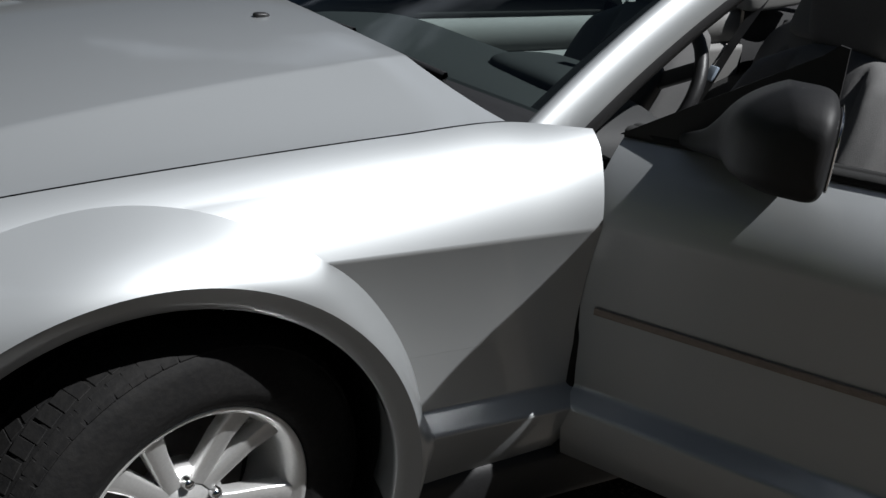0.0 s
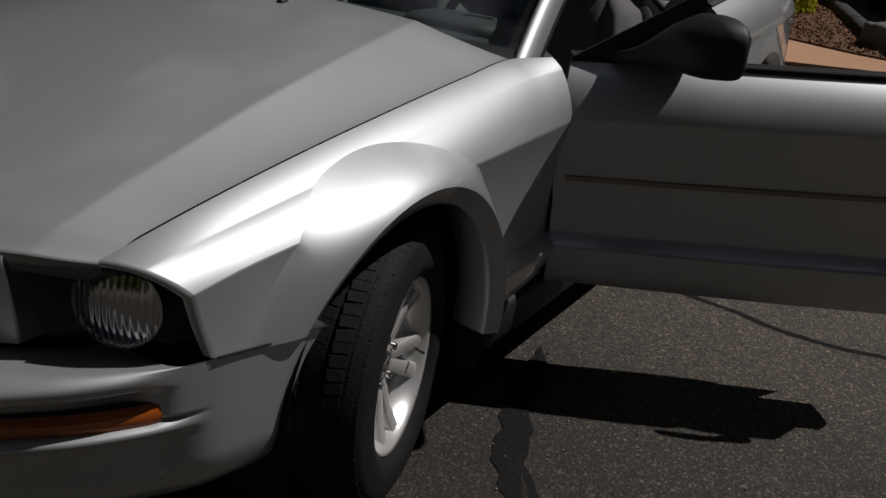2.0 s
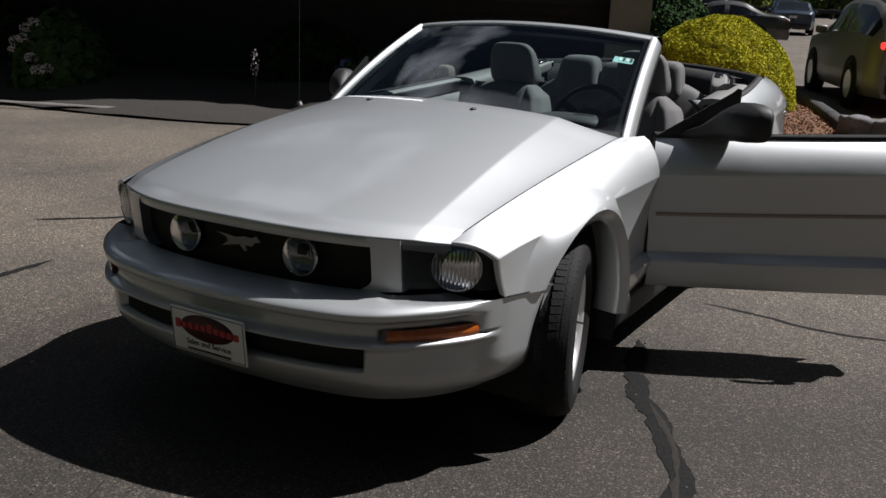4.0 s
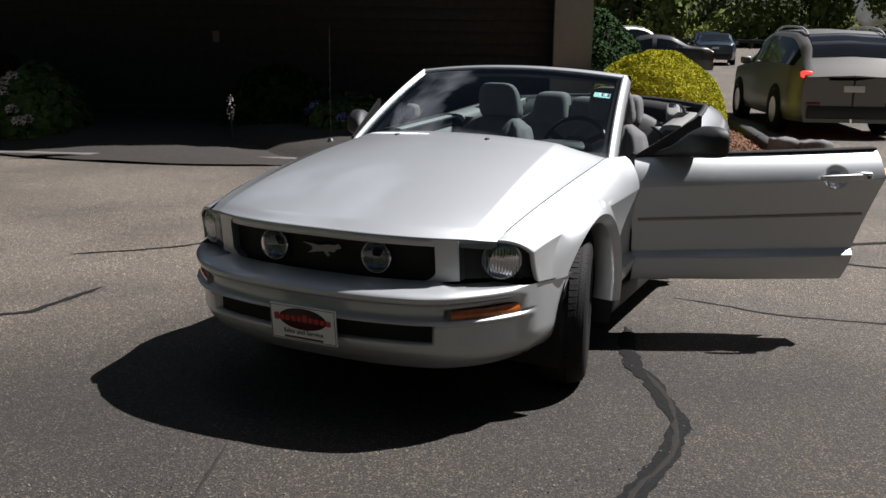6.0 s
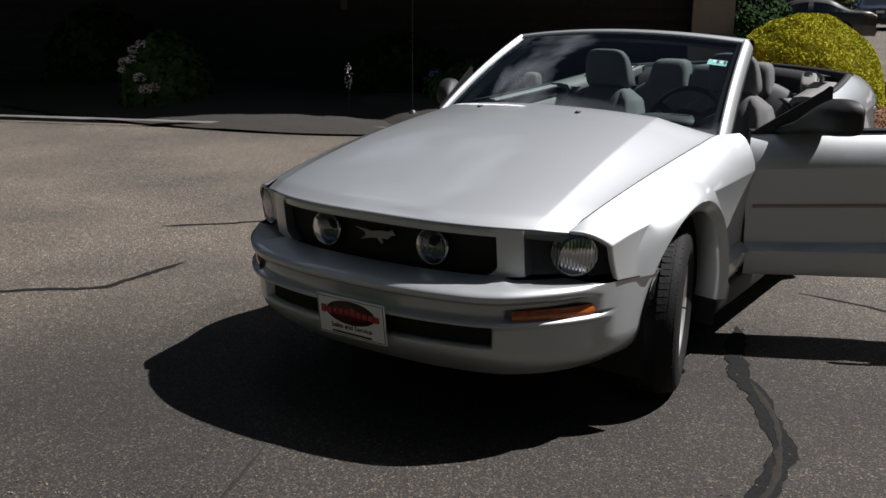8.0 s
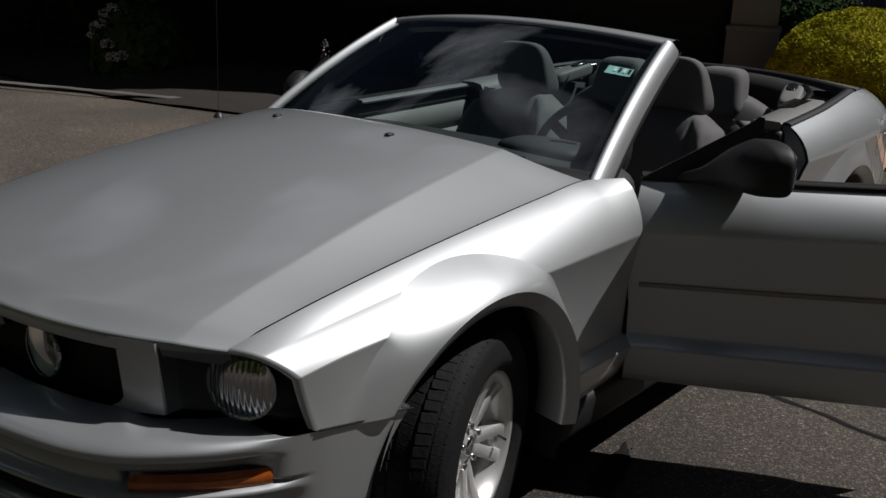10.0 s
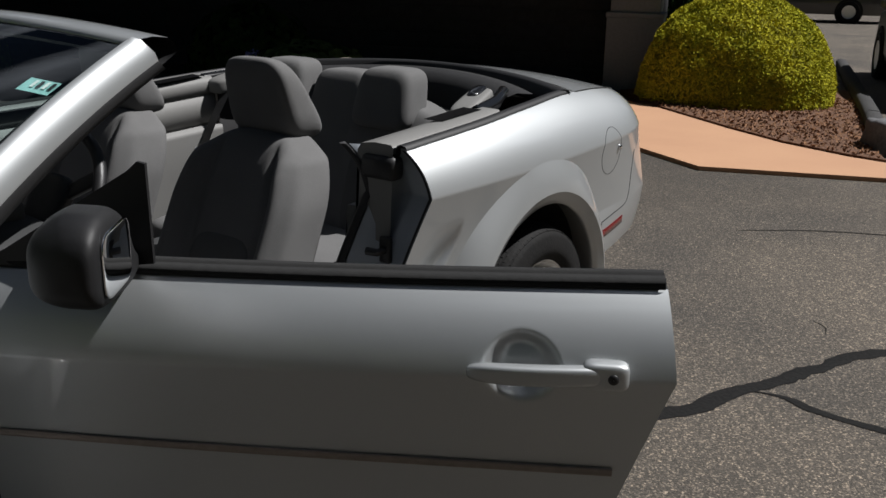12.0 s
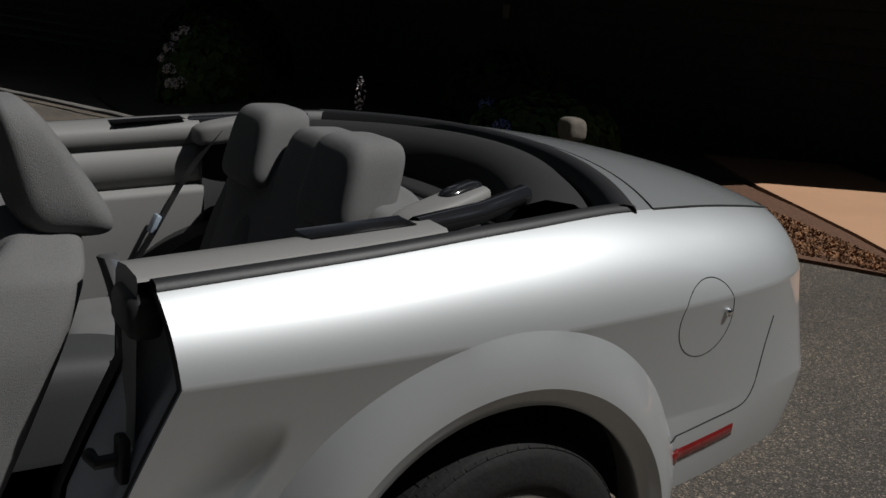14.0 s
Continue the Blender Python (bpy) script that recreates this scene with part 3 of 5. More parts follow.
# running horse badge: a plain shape
bm = bmesh.new()
pts = [(-0.085, 0.012), (-0.07, 0.03), (-0.05, 0.02), (-0.02, 0.022), (0.02, 0.014), (0.05, 0.018), (0.1, 0.022), (0.055, 0.008), (0.05, -0.004), (0.075, -0.022), (0.03, -0.012), (0.0, -0.008), (-0.02, -0.028), (-0.03, -0.022), (-0.022, -0.006), (-0.05, -0.008), (-0.06, 0.004)]
f = bm.faces.new([bm.verts.new((0, p, q)) for p, q in pts])
r = bmesh.ops.extrude_face_region(bm, geom=[f])
bmesh.ops.translate(bm, verts=[e for e in r["geom"] if isinstance(e, bmesh.types.BMVert)], vec=(0.006, 0, 0))
part("badge", bm, STEEL_LIGHT, grille, "silver horse-shaped badge", pose(-0.802, 0, 0.69), False)
# dealer plate
plate = part("dealer_plate", box(-0.004, 0.004, -0.153, 0.153, -0.076, 0.076, 0.003), WHITE, car, "white dealer plate with a red oval", Matrix.Translation((-0.952, 0, 0.418)) @ pose(0, 0, 0, 0, -6, 0))


def text_mesh(body, size, x, y, z, extrude=0.0006):
    c = bpy.data.curves.new("t", "FONT")
    c.body, c.size, c.extrude, c.align_x = body, size, extrude, "CENTER"
    ob = bpy.data.objects.new("t", c)
    me = bpy.data.meshes.new_from_object(ob)
    bpy.data.objects.remove(ob)
    me.transform(Matrix.Translation((x, y, z)) @ pose(0, 0, 0, 90, 0, -90))
    return me


part("lettering", text_mesh("Sales and Service", 0.027, -0.0052, 0, -0.044), BLACKINK, plate)
part("fine_print_bar", box(-0.0056, -0.004, -0.09, 0.09, -0.064, -0.057), BLACKINK, plate)
part("oval", join((disc([(0.001, 0), (0.05, 0), (0.05, 0.002)], 40), Matrix.Translation((-0.0055, 0, 0.02)) @ pose(0, 0, 0, 0, 0, -90) @ Matrix.Diagonal((2.2, 1, 0.9, 1)))), DARKINK, plate)
for i in range(10):
    tall = 0.03 if i in (0, 5) else 0.022
    block = box(-0.0072, -0.004, -0.0105, 0.0105, 0.0, tall, 0.003)
    bmesh.ops.transform(block, verts=block.verts[:], matrix=Matrix.Translation((0, 0.122 - 0.0268 * i, 0.006 + 0.004 * math.sin(math.pi * i / 9))))
    part("logo_block", block, REDINK, plate)
for bar in ((-0.147, 0.147, 0.068, 0.070), (-0.147, 0.147, -0.070, -0.068), (-0.149, -0.147, -0.07, 0.07), (0.147, 0.149, -0.07, 0.07)):
    part("border_bar", box(-0.0052, -0.004, *bar), BLACKINK, plate)


# wheels
def wheel(name_label, m):
    hub = part("wheel", disc([(0.001, -0.05), (0.032, -0.05), (0.036, -0.045), (0.075, -0.035), (0.08, 0.0), (0.001, 0.03)], 40), ALLOY, car, name_label, m)
    part("tyre", disc([(0.205, 0.085), (0.215, 0.1), (0.26, 0.112), (0.303, 0.106), (0.323, 0.085), (0.331, 0.05), (0.3315, 0.0), (0.331, -0.05), (0.322, -0.085), (0.315, -0.094), (0.302, -0.104), (0.293, -0.1075), (0.26, -0.112), (0.245, -0.113), (0.235, -0.110), (0.215, -0.1), (0.206, -0.088)], 96), RUBBER, hub)
    part("rim", disc([(0.19, 0.09), (0.18, 0.03), (0.178, -0.03), (0.186, -0.07), (0.196, -0.082), (0.2, -0.09), (0.207, -0.094), (0.21, -0.088)], 80), ALLOY, hub)
    part("brake_disc", disc([(0.001, 0.02), (0.15, 0.02), (0.15, 0.035), (0.001, 0.035)], 40), STEEL, hub)
    part("rim_back", disc([(0.14, 0.06), (0.19, 0.05)], 40), WELL, hub)
    for i in range(10):
        a = radians(i // 2 * 72 + (-11.5 if i % 2 else 11.5))
        lean = radians(5 if i % 2 else -5)
        b = bmesh.new()
        prof = [(0.05, 0.017, -0.044), (0.09, 0.0155, -0.052), (0.14, 0.0165, -0.06), (0.196, 0.02, -0.078)]
        v = []
        for rr, hw, off in prof:
            v.append([(rr, off + 0.03, -hw), (rr, off + 0.003, -hw), (rr, off, -hw + 0.004), (rr, off, hw - 0.004), (rr, off + 0.003, hw), (rr, off + 0.03, hw)])
        part("spoke", grid_mesh("spoke", np.array(v)), ALLOY, hub, "", pose(0, 0, 0, 0, math.degrees(-a), 0))
    for i in range(5):
        a = radians(i * 72 + 36)
        part("lug_nut", disc([(0.001, -0.058), (0.008, -0.057), (0.0105, -0.05), (0.0105, -0.03)], 12), CHROME, hub, "", pose(0.056 * math.cos(a), 0, 0.056 * math.sin(a)))
    part("centre_cap", disc([(0.001, -0.058), (0.022, -0.056), (0.028, -0.05), (0.03, -0.04)], 32), CHROME, hub)
    # tread blocks
    rng = random.Random(4)
    for row, (o, w) in enumerate(((-0.083, 0.031), (-0.045, 0.035), (0.0, 0.037), (0.045, 0.035), (0.083, 0.031))):
        blocks = []
        for i in range(78):
            a = (i + 0.5 * (row % 2) + rng.uniform(-0.08, 0.08)) * 2 * math.pi / 78
            tilt = 0.012 if abs(o) > 0.06 else 0.0
            b = box(-0.0122, 0.0122, -w / 2, w / 2, -0.006, 0.0022, 0.001, 1)
            bmesh.ops.transform(b, verts=b.verts[:], matrix=pose(0, 0, 0, 0, math.degrees(-a) + 90, 0) @ Matrix.Translation((0, o, 0.331 - tilt)) @ pose(0, 0, 0, math.degrees(-o * 5), 0, (8 if row % 2 else -8) * (abs(o) < 0.06)))
            t = bpy.data.meshes.new("t")
            b.to_mesh(t)
            b.free()
            blocks.append(t)
        tagged(part("tread", join(*blocks), RUBBER, hub, "", None, False), kind="stuff")
    v = tube([(0.165, -0.072, 0.02), (0.15, -0.09, 0.018), (0.14, -0.1, 0.017)], 0.004)
    part("valve", v, BLACK, hub)
    return hub


wheel("silver ten-spoke alloy wheel steered aside", Matrix.Translation((0.03, -0.75, 0.333)) @ pose(0, 0, 0, 0, 20, 15))
wheel("silver ten-spoke alloy wheel", Matrix.Translation((2.735, -0.80, 0.303)) @ pose(0, 0, 0, 0, 33, 0))
wheel("silver ten-spoke alloy wheel", Matrix.Translation((0.03, 0.75, 0.333)) @ pose(0, 0, 0, 0, 5, 197))
wheel("silver ten-spoke alloy wheel", Matrix.Translation((2.735, 0.80, 0.303)) @ pose(0, 0, 0, 0, 50, 180))

# doors
D_BELT = line((0.762, 0.808, 0.946), (1.2, 0.828, 0.958), (1.6, 0.836, 0.972), (2.028, 0.838, 0.99))
D_CREASE = line((0.740, 0.882, 0.798), (1.2, 0.904, 0.818), (1.6, 0.916, 0.838), (2.046, 0.922, 0.858))
D_LEDGE = line((0.762, 0.848, 0.468), (1.3, 0.862, 0.478), (1.925, 0.87, 0.49))
D_LEDGE2 = line((0.762, 0.888, 0.44), (1.3, 0.904, 0.448), (1.918, 0.912, 0.46))
D_LOW = line((0.762, 0.862, 0.325), (1.3, 0.876, 0.325), (1.875, 0.886, 0.33))


def door(side, m):
    v = loft([D_BELT, D_CREASE, D_LEDGE, D_LEDGE2, D_LOW], [0.09, -0.02, 0, 0.05], [40, 60, 5, 22], 260)
    cup = np.hypot((v[..., 0] - 1.79) / 0.068, (v[..., 2] - 0.862) / 0.062)
    v[..., 1] -= 0.03 * (1 - smooth(0.5, 1.0, cup))
    v[..., 1] *= side
    h = Vector((0.755, side * 0.85, 0))
    v -= np.array(h)
    reach = 0.98 if side < 0 else 1.0
    v[..., 0] *= reach
    skin = part("door", grid_mesh("door", v, flip=side > 0), PAINT, car, "silver door standing open" if side < 0 else "silver closed door", m)
    # returns and inner panel
    rim = np.concatenate([v[0], v[1:, -1], v[-1, ::-1][1:], v[::-1, 0][1:]])
    inner = rim.copy()
    inner[:, 1] -= side * 0.05
    cen = inner.mean(0)
    inner2 = inner.copy()
    inner2[:, 1] -= side * 0.06
    inner2[:, 0] = cen[0] + (inner2[:, 0] - cen[0]) * 0.985
    # silver edge given a dark colour, so no sunlit glint shows in the gap
    part("door_edge", grid_mesh("door_edge", np.array([rim, inner, inner2]), flip=side < 0), TRIM, skin, "door edge coloured dark as if the gap were in shade")
    top = np.stack([np.linspace(v[0, 0, 0], v[0, -1, 0] - 0.004, 60), v[0][np.linspace(0, 259, 60).astype(int), 1], v[0][np.linspace(0, 259, 60).astype(int), 2]], -1)
    panel = []
    for d, z in ((0.066 if side < 0 else 0.03, 0.008), (0.085 if side < 0 else 0.075, 0.006 if side > 0 else -0.012), (0.09, -0.055), (0.081, -0.058), (0.081, -0.065), (0.091, -0.068), (0.098, -0.178), (0.088, -0.181), (0.09, -0.188), (0.128, -0.19), (0.133, -0.212), (0.115, -0.34), (0.13, -0.62)):
        row = top.copy()
        row[:, 1] -= side * d
        row[:, 2] += z
        row[:, 0] = row[0, 0] + (row[:, 0] - row[0, 0]) * (1 - 0.28 * max(0.0, -z - 0.02))
        panel.append(row)
    # dark filler added at the door's front edge to block sunlight through the gap
    part("front_gap_filler", box(-0.02, 0.004, *sorted((-side * 0.07, side * 0.004)), 0.31, 0.84, 0.004), WELL, skin)
    part("inner_panel", grid_mesh("inner_panel", np.array(panel), flip=side > 0), TRIM_GREY, skin, "light grey inner door trim")
    part("armrest", blob(0.3, 0.04, 0.035, 0.4, 30, 14), TRIM_GREY, skin, "", Matrix.Translation((0.75, -side * 0.17, 0.67)))
    part("inner_handle", blob(0.06, 0.012, 0.02, 0.5, 20, 10), CHROME, skin, "", Matrix.Translation((0.35, -side * 0.13, 0.83)))
    # belt moulding
    bel = []
    for d, z in ((-0.004, 0.0), (-0.005, 0.012), (0.003, 0.016), (0.022, 0.017), (0.026, 0.008), (0.031, 0.006), (0.036, 0.016), (0.06, 0.015), (0.07, 0.0)):
        row = top.copy()
        row[:, 1] -= side * d * (1 if side < 0 else 0.5)
        row[:, 2] += z
        bel.append(row)
    part("belt_moulding", grid_mesh("belt", np.array(bel), flip=side < 0), WELL, skin, "black rubber belt moulding")
    # body-side moulding
    mid = loft([D_CREASE, D_LEDGE], [-0.008], [40], 120)[20] - np.array((h.x, 0, 0))
    mid[:, 0] *= reach
    row = mid[3:117]
    st = []
    for d, z in ((0.0, -0.008), (0.003, -0.006), (0.001, -0.0015), (0.001, 0.0015), (0.003, 0.005), (0.0, 0.007)):
        q = row.copy()
        q[:, 1] = side * (q[:, 1] + d) - h.y
        q[:, 2] += z
        st.append(q)
    part("side_moulding", grid_mesh("side_moulding", np.array(st), flip=side < 0), STRIPE, skin, "thin brown body-side moulding")
    # handle
    hx, hz, hy = (1.825 - h.x) * reach, 0.866, side * 0.912 - h.y
    part("handle", blob(0.125, 0.014, 0.017, 0.55, 40, 14, lambda q: q + np.stack([0 * q[..., 0], side * 0.012 * (1 - (q[..., 0] / 0.125) ** 2), 0.006 * q[..., 0] / 0.125], -1)), PAINT, skin, "silver pull handle", Matrix.Translation((hx, hy + side * 0.022, hz)))
    cap = part("handle_end", blob(0.038, 0.018, 0.024, 0.45, 30, 14), PAINT, skin, "silver end piece with the lock", Matrix.Translation((hx + 0.102, hy + side * 0.022, hz + 0.004)))
    part("lock", disc([(0.001, -0.002), (0.008, -0.002), (0.009, 0.0)], 20), BLACK, cap, "", Matrix.Translation((0.012, side * 0.0185, 0.0)))
    # mirror and its triangular sail
    b = bmesh.new()
    for y0, y1, tri in ((0.815, 0.806, [(0.0, 0.95), (0.34, 0.962), (0.335, 1.155), (0.32, 1.158), (0.30, 1.14)]),):
        vs = [b.verts.new((x, side * y0 - h.y, z)) for x, z in tri]
        fc = b.faces.new(vs)
        e = bmesh.ops.extrude_face_region(b, geom=[fc])
        bmesh.ops.translate(b, verts=[q for q in e["geom"] if isinstance(q, bmesh.types.BMVert)], vec=(0, -side * (y0 - y1), 0))
    bmesh.ops.recalc_face_normals(b, faces=b.faces[:])
    part("mirror_sail", b, MIRROR_SHELL, skin, "", None, False)

    # shell: one wedge from the sail outwards; keys are y, front x, rear x, bottom z, top z
    sec = curve([(0.795, 0.13, 0.345, 0.955, 0.99), (0.83, 0.15, 0.352, 0.955, 1.008), (0.87, 0.178, 0.36, 0.957, 1.035), (0.91, 0.20, 0.368, 0.96, 1.075), (0.95, 0.214, 0.373, 0.963, 1.108), (0.99, 0.222, 0.375, 0.966, 1.121), (1.04, 0.232, 0.375, 0.971, 1.122), (1.08, 0.25, 0.374, 0.979, 1.114), (1.1, 0.268, 0.37, 0.988, 1.102), (1.115, 0.295, 0.36, 1.008, 1.08), (1.119, 0.32, 0.345, 1.03, 1.055)])
    a = np.linspace(0, 2 * np.pi, 48, endpoint=False)
    ring = []
    for yy in np.concatenate([np.linspace(0.795, 1.1, 34), np.linspace(1.104, 1.119, 8)]):
        xf, xr, z0, z1 = sec(np.array(yy))
        if side > 0:
            yy, z0, z1 = 0.795 + (yy - 0.795) * 0.66, z0 - 0.03, z1 - 0.035
        ca, sa = np.cos(a), np.sin(a)
        px = np.sign(ca) * np.abs(ca) ** np.where(ca > 0, 0.3, 0.9)
        pz = np.sign(sa) * np.abs(sa) ** np.where(sa < 0, 0.42, 0.6) * (1 - 0.25 * np.clip(-px, 0, 1))
        ring.append(np.stack([0.18 * (yy - 1.0) - 0.004 + (xf + xr) / 2 + px * (xr - xf) / 2, np.full_like(a, side * yy - h.y), (z0 + z1) / 2 + pz * (z1 - z0) / 2 - 0.012 * np.clip(-px, 0, 1)], -1))
    ring.append(ring[-1] * 0.0 + ring[-1].mean(0))
    part("mirror", grid_mesh("mirror", np.array(ring).transpose(1, 0, 2)[list(range(48)) + [0]], flip=side < 0), MIRROR_SHELL, skin, "black door mirror")
    part("mirror_face", blob(0.003, 0.076, 0.054, 0.45, 40, 10), MIRROR, skin, "mirror glass", Matrix.Translation((0.3735, side * (1.015 if side < 0 else 0.94) - h.y, 1.046 if side < 0 else 1.013)) @ pose(0, 0, 0, 0, 0, side * -10.5))
    return skin


door(-1, Matrix.Translation((0.755, -0.85, 0)) @ pose(0, 0, 0, 0, 0, -61.0))
door(1, Matrix.Translation((0.755, 0.85, 0)))

# rear quarters
def on_skin(v, x, z):
    """The half width of a skin at (x, z)."""
    d = (v[..., 0] - x) ** 2 + (v[..., 2] - z) ** 2
    k = np.argsort(d.ravel())[:6]
    return float(np.average(np.abs(v[..., 1].ravel()[k]), weights=1 / (d.ravel()[k] + 1e-7)))


Q_BELT = line((2.036, 0.838, 0.993), (2.4, 0.832, 1.018), (2.75, 0.806, 1.043), (3.06, 0.768, 1.058), (3.3, 0.735, 1.052), (3.5, 0.70, 1.038), (3.66, 0.655, 1.018), (3.76, 0.58, 1.0))
Q_CREASE = line((2.052, 0.925, 0.86), (2.4, 0.932, 0.862), (2.75, 0.926, 0.866), (3.06, 0.91, 0.872), (3.3, 0.888, 0.878), (3.5, 0.854, 0.885), (3.67, 0.79, 0.89), (3.775, 0.68, 0.89))
Q_MID = line((1.955, 0.872, 0.60), (2.3, 0.878, 0.60), (2.75, 0.885, 0.60), (3.1, 0.88, 0.60), (3.3, 0.874, 0.605), (3.5, 0.858, 0.61), (3.70, 0.818, 0.62), (3.84, 0.72, 0.62))
Q_LOW = line((1.90, 0.88, 0.30), (2.3, 0.90, 0.30), (2.75, 0.91, 0.32), (3.1, 0.89, 0.41), (3.3, 0.872, 0.425), (3.5, 0.842, 0.44), (3.68, 0.795, 0.445), (3.80, 0.70, 0.45))
Q_STRIPS = ((Q_BELT, Q_CREASE, 0.105), (Q_CREASE, Q_MID, -0.012), (Q_MID, Q_LOW, 0.03))


def scoop(x, z):
    """The dent ahead of the rear wheel."""
    fx = 2.10 + 0.12 * smooth(0.5, 0.75, z)
    return 0.032 * smooth(fx - 0.16, fx - 0.02, x) * (1 - smooth(fx, fx + 0.025, x)) * smooth(0.47, 0.56, z) * (1 - smooth(0.60, 0.78, z))


for side in (-1, 1):
    v = loft([Q_BELT, Q_CREASE, Q_MID, Q_LOW], [0.105, -0.012, 0.03], [34, 46, 48], 330)
    cut, swell, lip = flare(Q_STRIPS, [v], RW, 0.392, R_TABLE, side, (0.385, 0.29), scoop)
    v, keep = cut[0]
    q = part("quarter_panel", grid_mesh("quarter_panel", v, flip=side > 0, keep=keep), PAINT, car)
    part("arch_flare", grid_mesh("flare", swell, flip=side > 0), PAINT, q, "silver flared arch over the wheel")
    part("arch_lip", grid_mesh("lip", lip, flip=side > 0), PAINT, q)
    a = np.linspace(math.radians(8), math.radians(200), 40)
    liner = np.array([np.stack([RW[0] + 0.41 * np.cos(a), np.full_like(a, side * w), RW[1] + 0.41 * np.sin(a)], -1) for w in (0.90, 0.5)])
    part("wheel_liner", grid_mesh("liner", liner), WELL, q)
    part("reflector_lamp", grid_mesh("refl", np.array([[(x, side * (on_skin(v, x, z + (x - 3.16) * 0.12) + o), z + (x - 3.16) * 0.12) for x in np.linspace(3.185, 3.41, 16)] for z, o in ((0.482, -0.004), (0.485, 0.003), (0.514, 0.003), (0.518, -0.004))]), flip=side > 0), RED, q, "red side reflector")
    # fuel door seam, left side only
    if side < 0:
        a = np.linspace(0, 2 * np.pi, 60, endpoint=False)
        ring = np.array([[(3.238 + r * math.cos(k) * 1.02, -(on_skin(v, 3.238 + r * math.cos(k) * 1.02, 0.836 + r * math.sin(k)) + o), 0.836 + r * math.sin(k)) for k in a] for r, o in ((0.0893, -0.004), (0.090, 0.0008), (0.0915, 0.0008), (0.0922, -0.004))])
        part("fuel_door_seam", grid_mesh("seam", ring, closed=True), WELL, q)
        part("fuel_door_knob", blob(0.009, 0.008, 0.010, 0.8, 16, 10), CHROME, q, "", Matrix.Translation((3.308, -on_skin(v, 3.308, 0.842) - 0.004, 0.842)))
    # door jamb
    edge = v[:, 0].copy()
    def jamb(steps):
        rows = []
        for d, dx in steps:
            r = edge.copy()
            r[:, 1] -= side * d
            r[:, 0] += dx
            rows.append(r)
        return grid_mesh("jamb", np.array(rows), flip=side > 0)
    j = part("door_jamb", jamb(((0.0, 0.0), (0.006, 0.006), (0.02, 0.02), (0.06, 0.024), (0.07, 0.016), (0.09, 0.014), (0.10, 0.024), (0.15, 0.018), (0.16, 0.0), (0.20, -0.02))), JAMB, q, "silver door jamb with ribs, blue sky light in its colour")
    part("jamb_seal", jamb(((0.20, -0.03), (0.215, -0.04), (0.23, -0.03), (0.235, 0.0))), TRIM, j, "black rubber door seal")
    part("rim_seal", jamb(((0.002, -0.002), (0.008, -0.006), (0.014, 0.002))), TRIM, j)
    part("cap_seal", box(2.0, 2.06, *sorted((side * 0.69, side * 0.82)), 0.90, 0.975, 0.02), TRIM, j)
    part("striker_plate", box(1.985, 2.005, *sorted((side * 0.78, side * 0.82)), 0.66, 0.74, 0.006), BLACK, j)
    part("striker", tube([(2.0, side * 0.80, 0.70), (1.955, side * 0.80, 0.70), (1.95, side * 0.765, 0.70)], 0.012, 8), BLACK, j, "black door latch striker")
    part("jamb_label", box(1.948, 1.952, *sorted((side * 0.735, side * 0.80)), 0.44, 0.56, 0.001), WHITE, j, "white paper label with fine print")
    for i in range(5):
        part("print_bar", box(1.9465, 1.949, *sorted((side * 0.74, side * (0.77 + 0.005 * (i % 3)))), 0.45 + i * 0.02, 0.46 + i * 0.02), BLACKINK, j)
    # bumper seam on the flank
    seam = [(3.105, 0.51), (3.16, 0.545), (3.3, 0.569), (3.44, 0.59), (3.475, 0.625), (3.50, 0.73), (3.52, 0.80)]
    way = curve([(i, *p) for i, p in enumerate(seam)])(np.linspace(0, len(seam) - 1, 40))
    pts = [(x, side * (on_skin(v, x, z) - 0.0004), z) for x, z in way]
    part("bumper_seam", tube(pts, 0.0021, 6), WELL, q)
# trunk lid and tail
DECK = curve([(3.06, 0.768, 1.058), (3.3, 0.735, 1.052), (3.5, 0.70, 1.038), (3.66, 0.655, 1.018), (3.76, 0.58, 1.0), (3.9, 0.45, 0.98)])
y = np.linspace(-1, 1, 90)


def deck(k0, k1, n, lift=0.0):
    rows = []
    for k in np.linspace(k0, k1, n):
        x = 3.085 + 0.675 * k
        e = DECK(np.array(x))
        rows.append(np.stack([x + 0.24 * (1 - np.abs(y) ** 2.0) * (1 - 0.6 * k), e[0] * y, e[1] + lift + 0.035 * (1 - y ** 2) * (1 - 0.3 * k)], -1))
    return np.array(rows)


part("deck_panel", grid_mesh("deck_panel", deck(0, 0.108, 10)), PAINT, car)
part("trunk_seam", grid_mesh("trunk_seam", deck(0.10, 0.13, 3, -0.005)), WELL, car)
part("trunk_lid", grid_mesh("trunk_lid", deck(0.121, 1.0, 60)), PAINT, car)
part("deck_underside", box(3.0, 3.6, -0.6, 0.6, 0.7, 0.95, 0.02), WELL, car)
for side in (-1, 1):
    e = DECK(np.linspace(3.16, 3.70, 20))
    part("lid_side_seam", tube([(x, side * (a + 0.001), z + 0.001) for x, (a, z) in zip(np.linspace(3.16, 3.70, 20), e)], 0.003, 6), WELL, car)
end = loft([Q_BELT, Q_CREASE, Q_MID, Q_LOW], [0.105, -0.012, 0.03], [34, 46, 48], 3)[:, -1]
yt = np.sin(np.linspace(-np.pi / 2, np.pi / 2, 120))
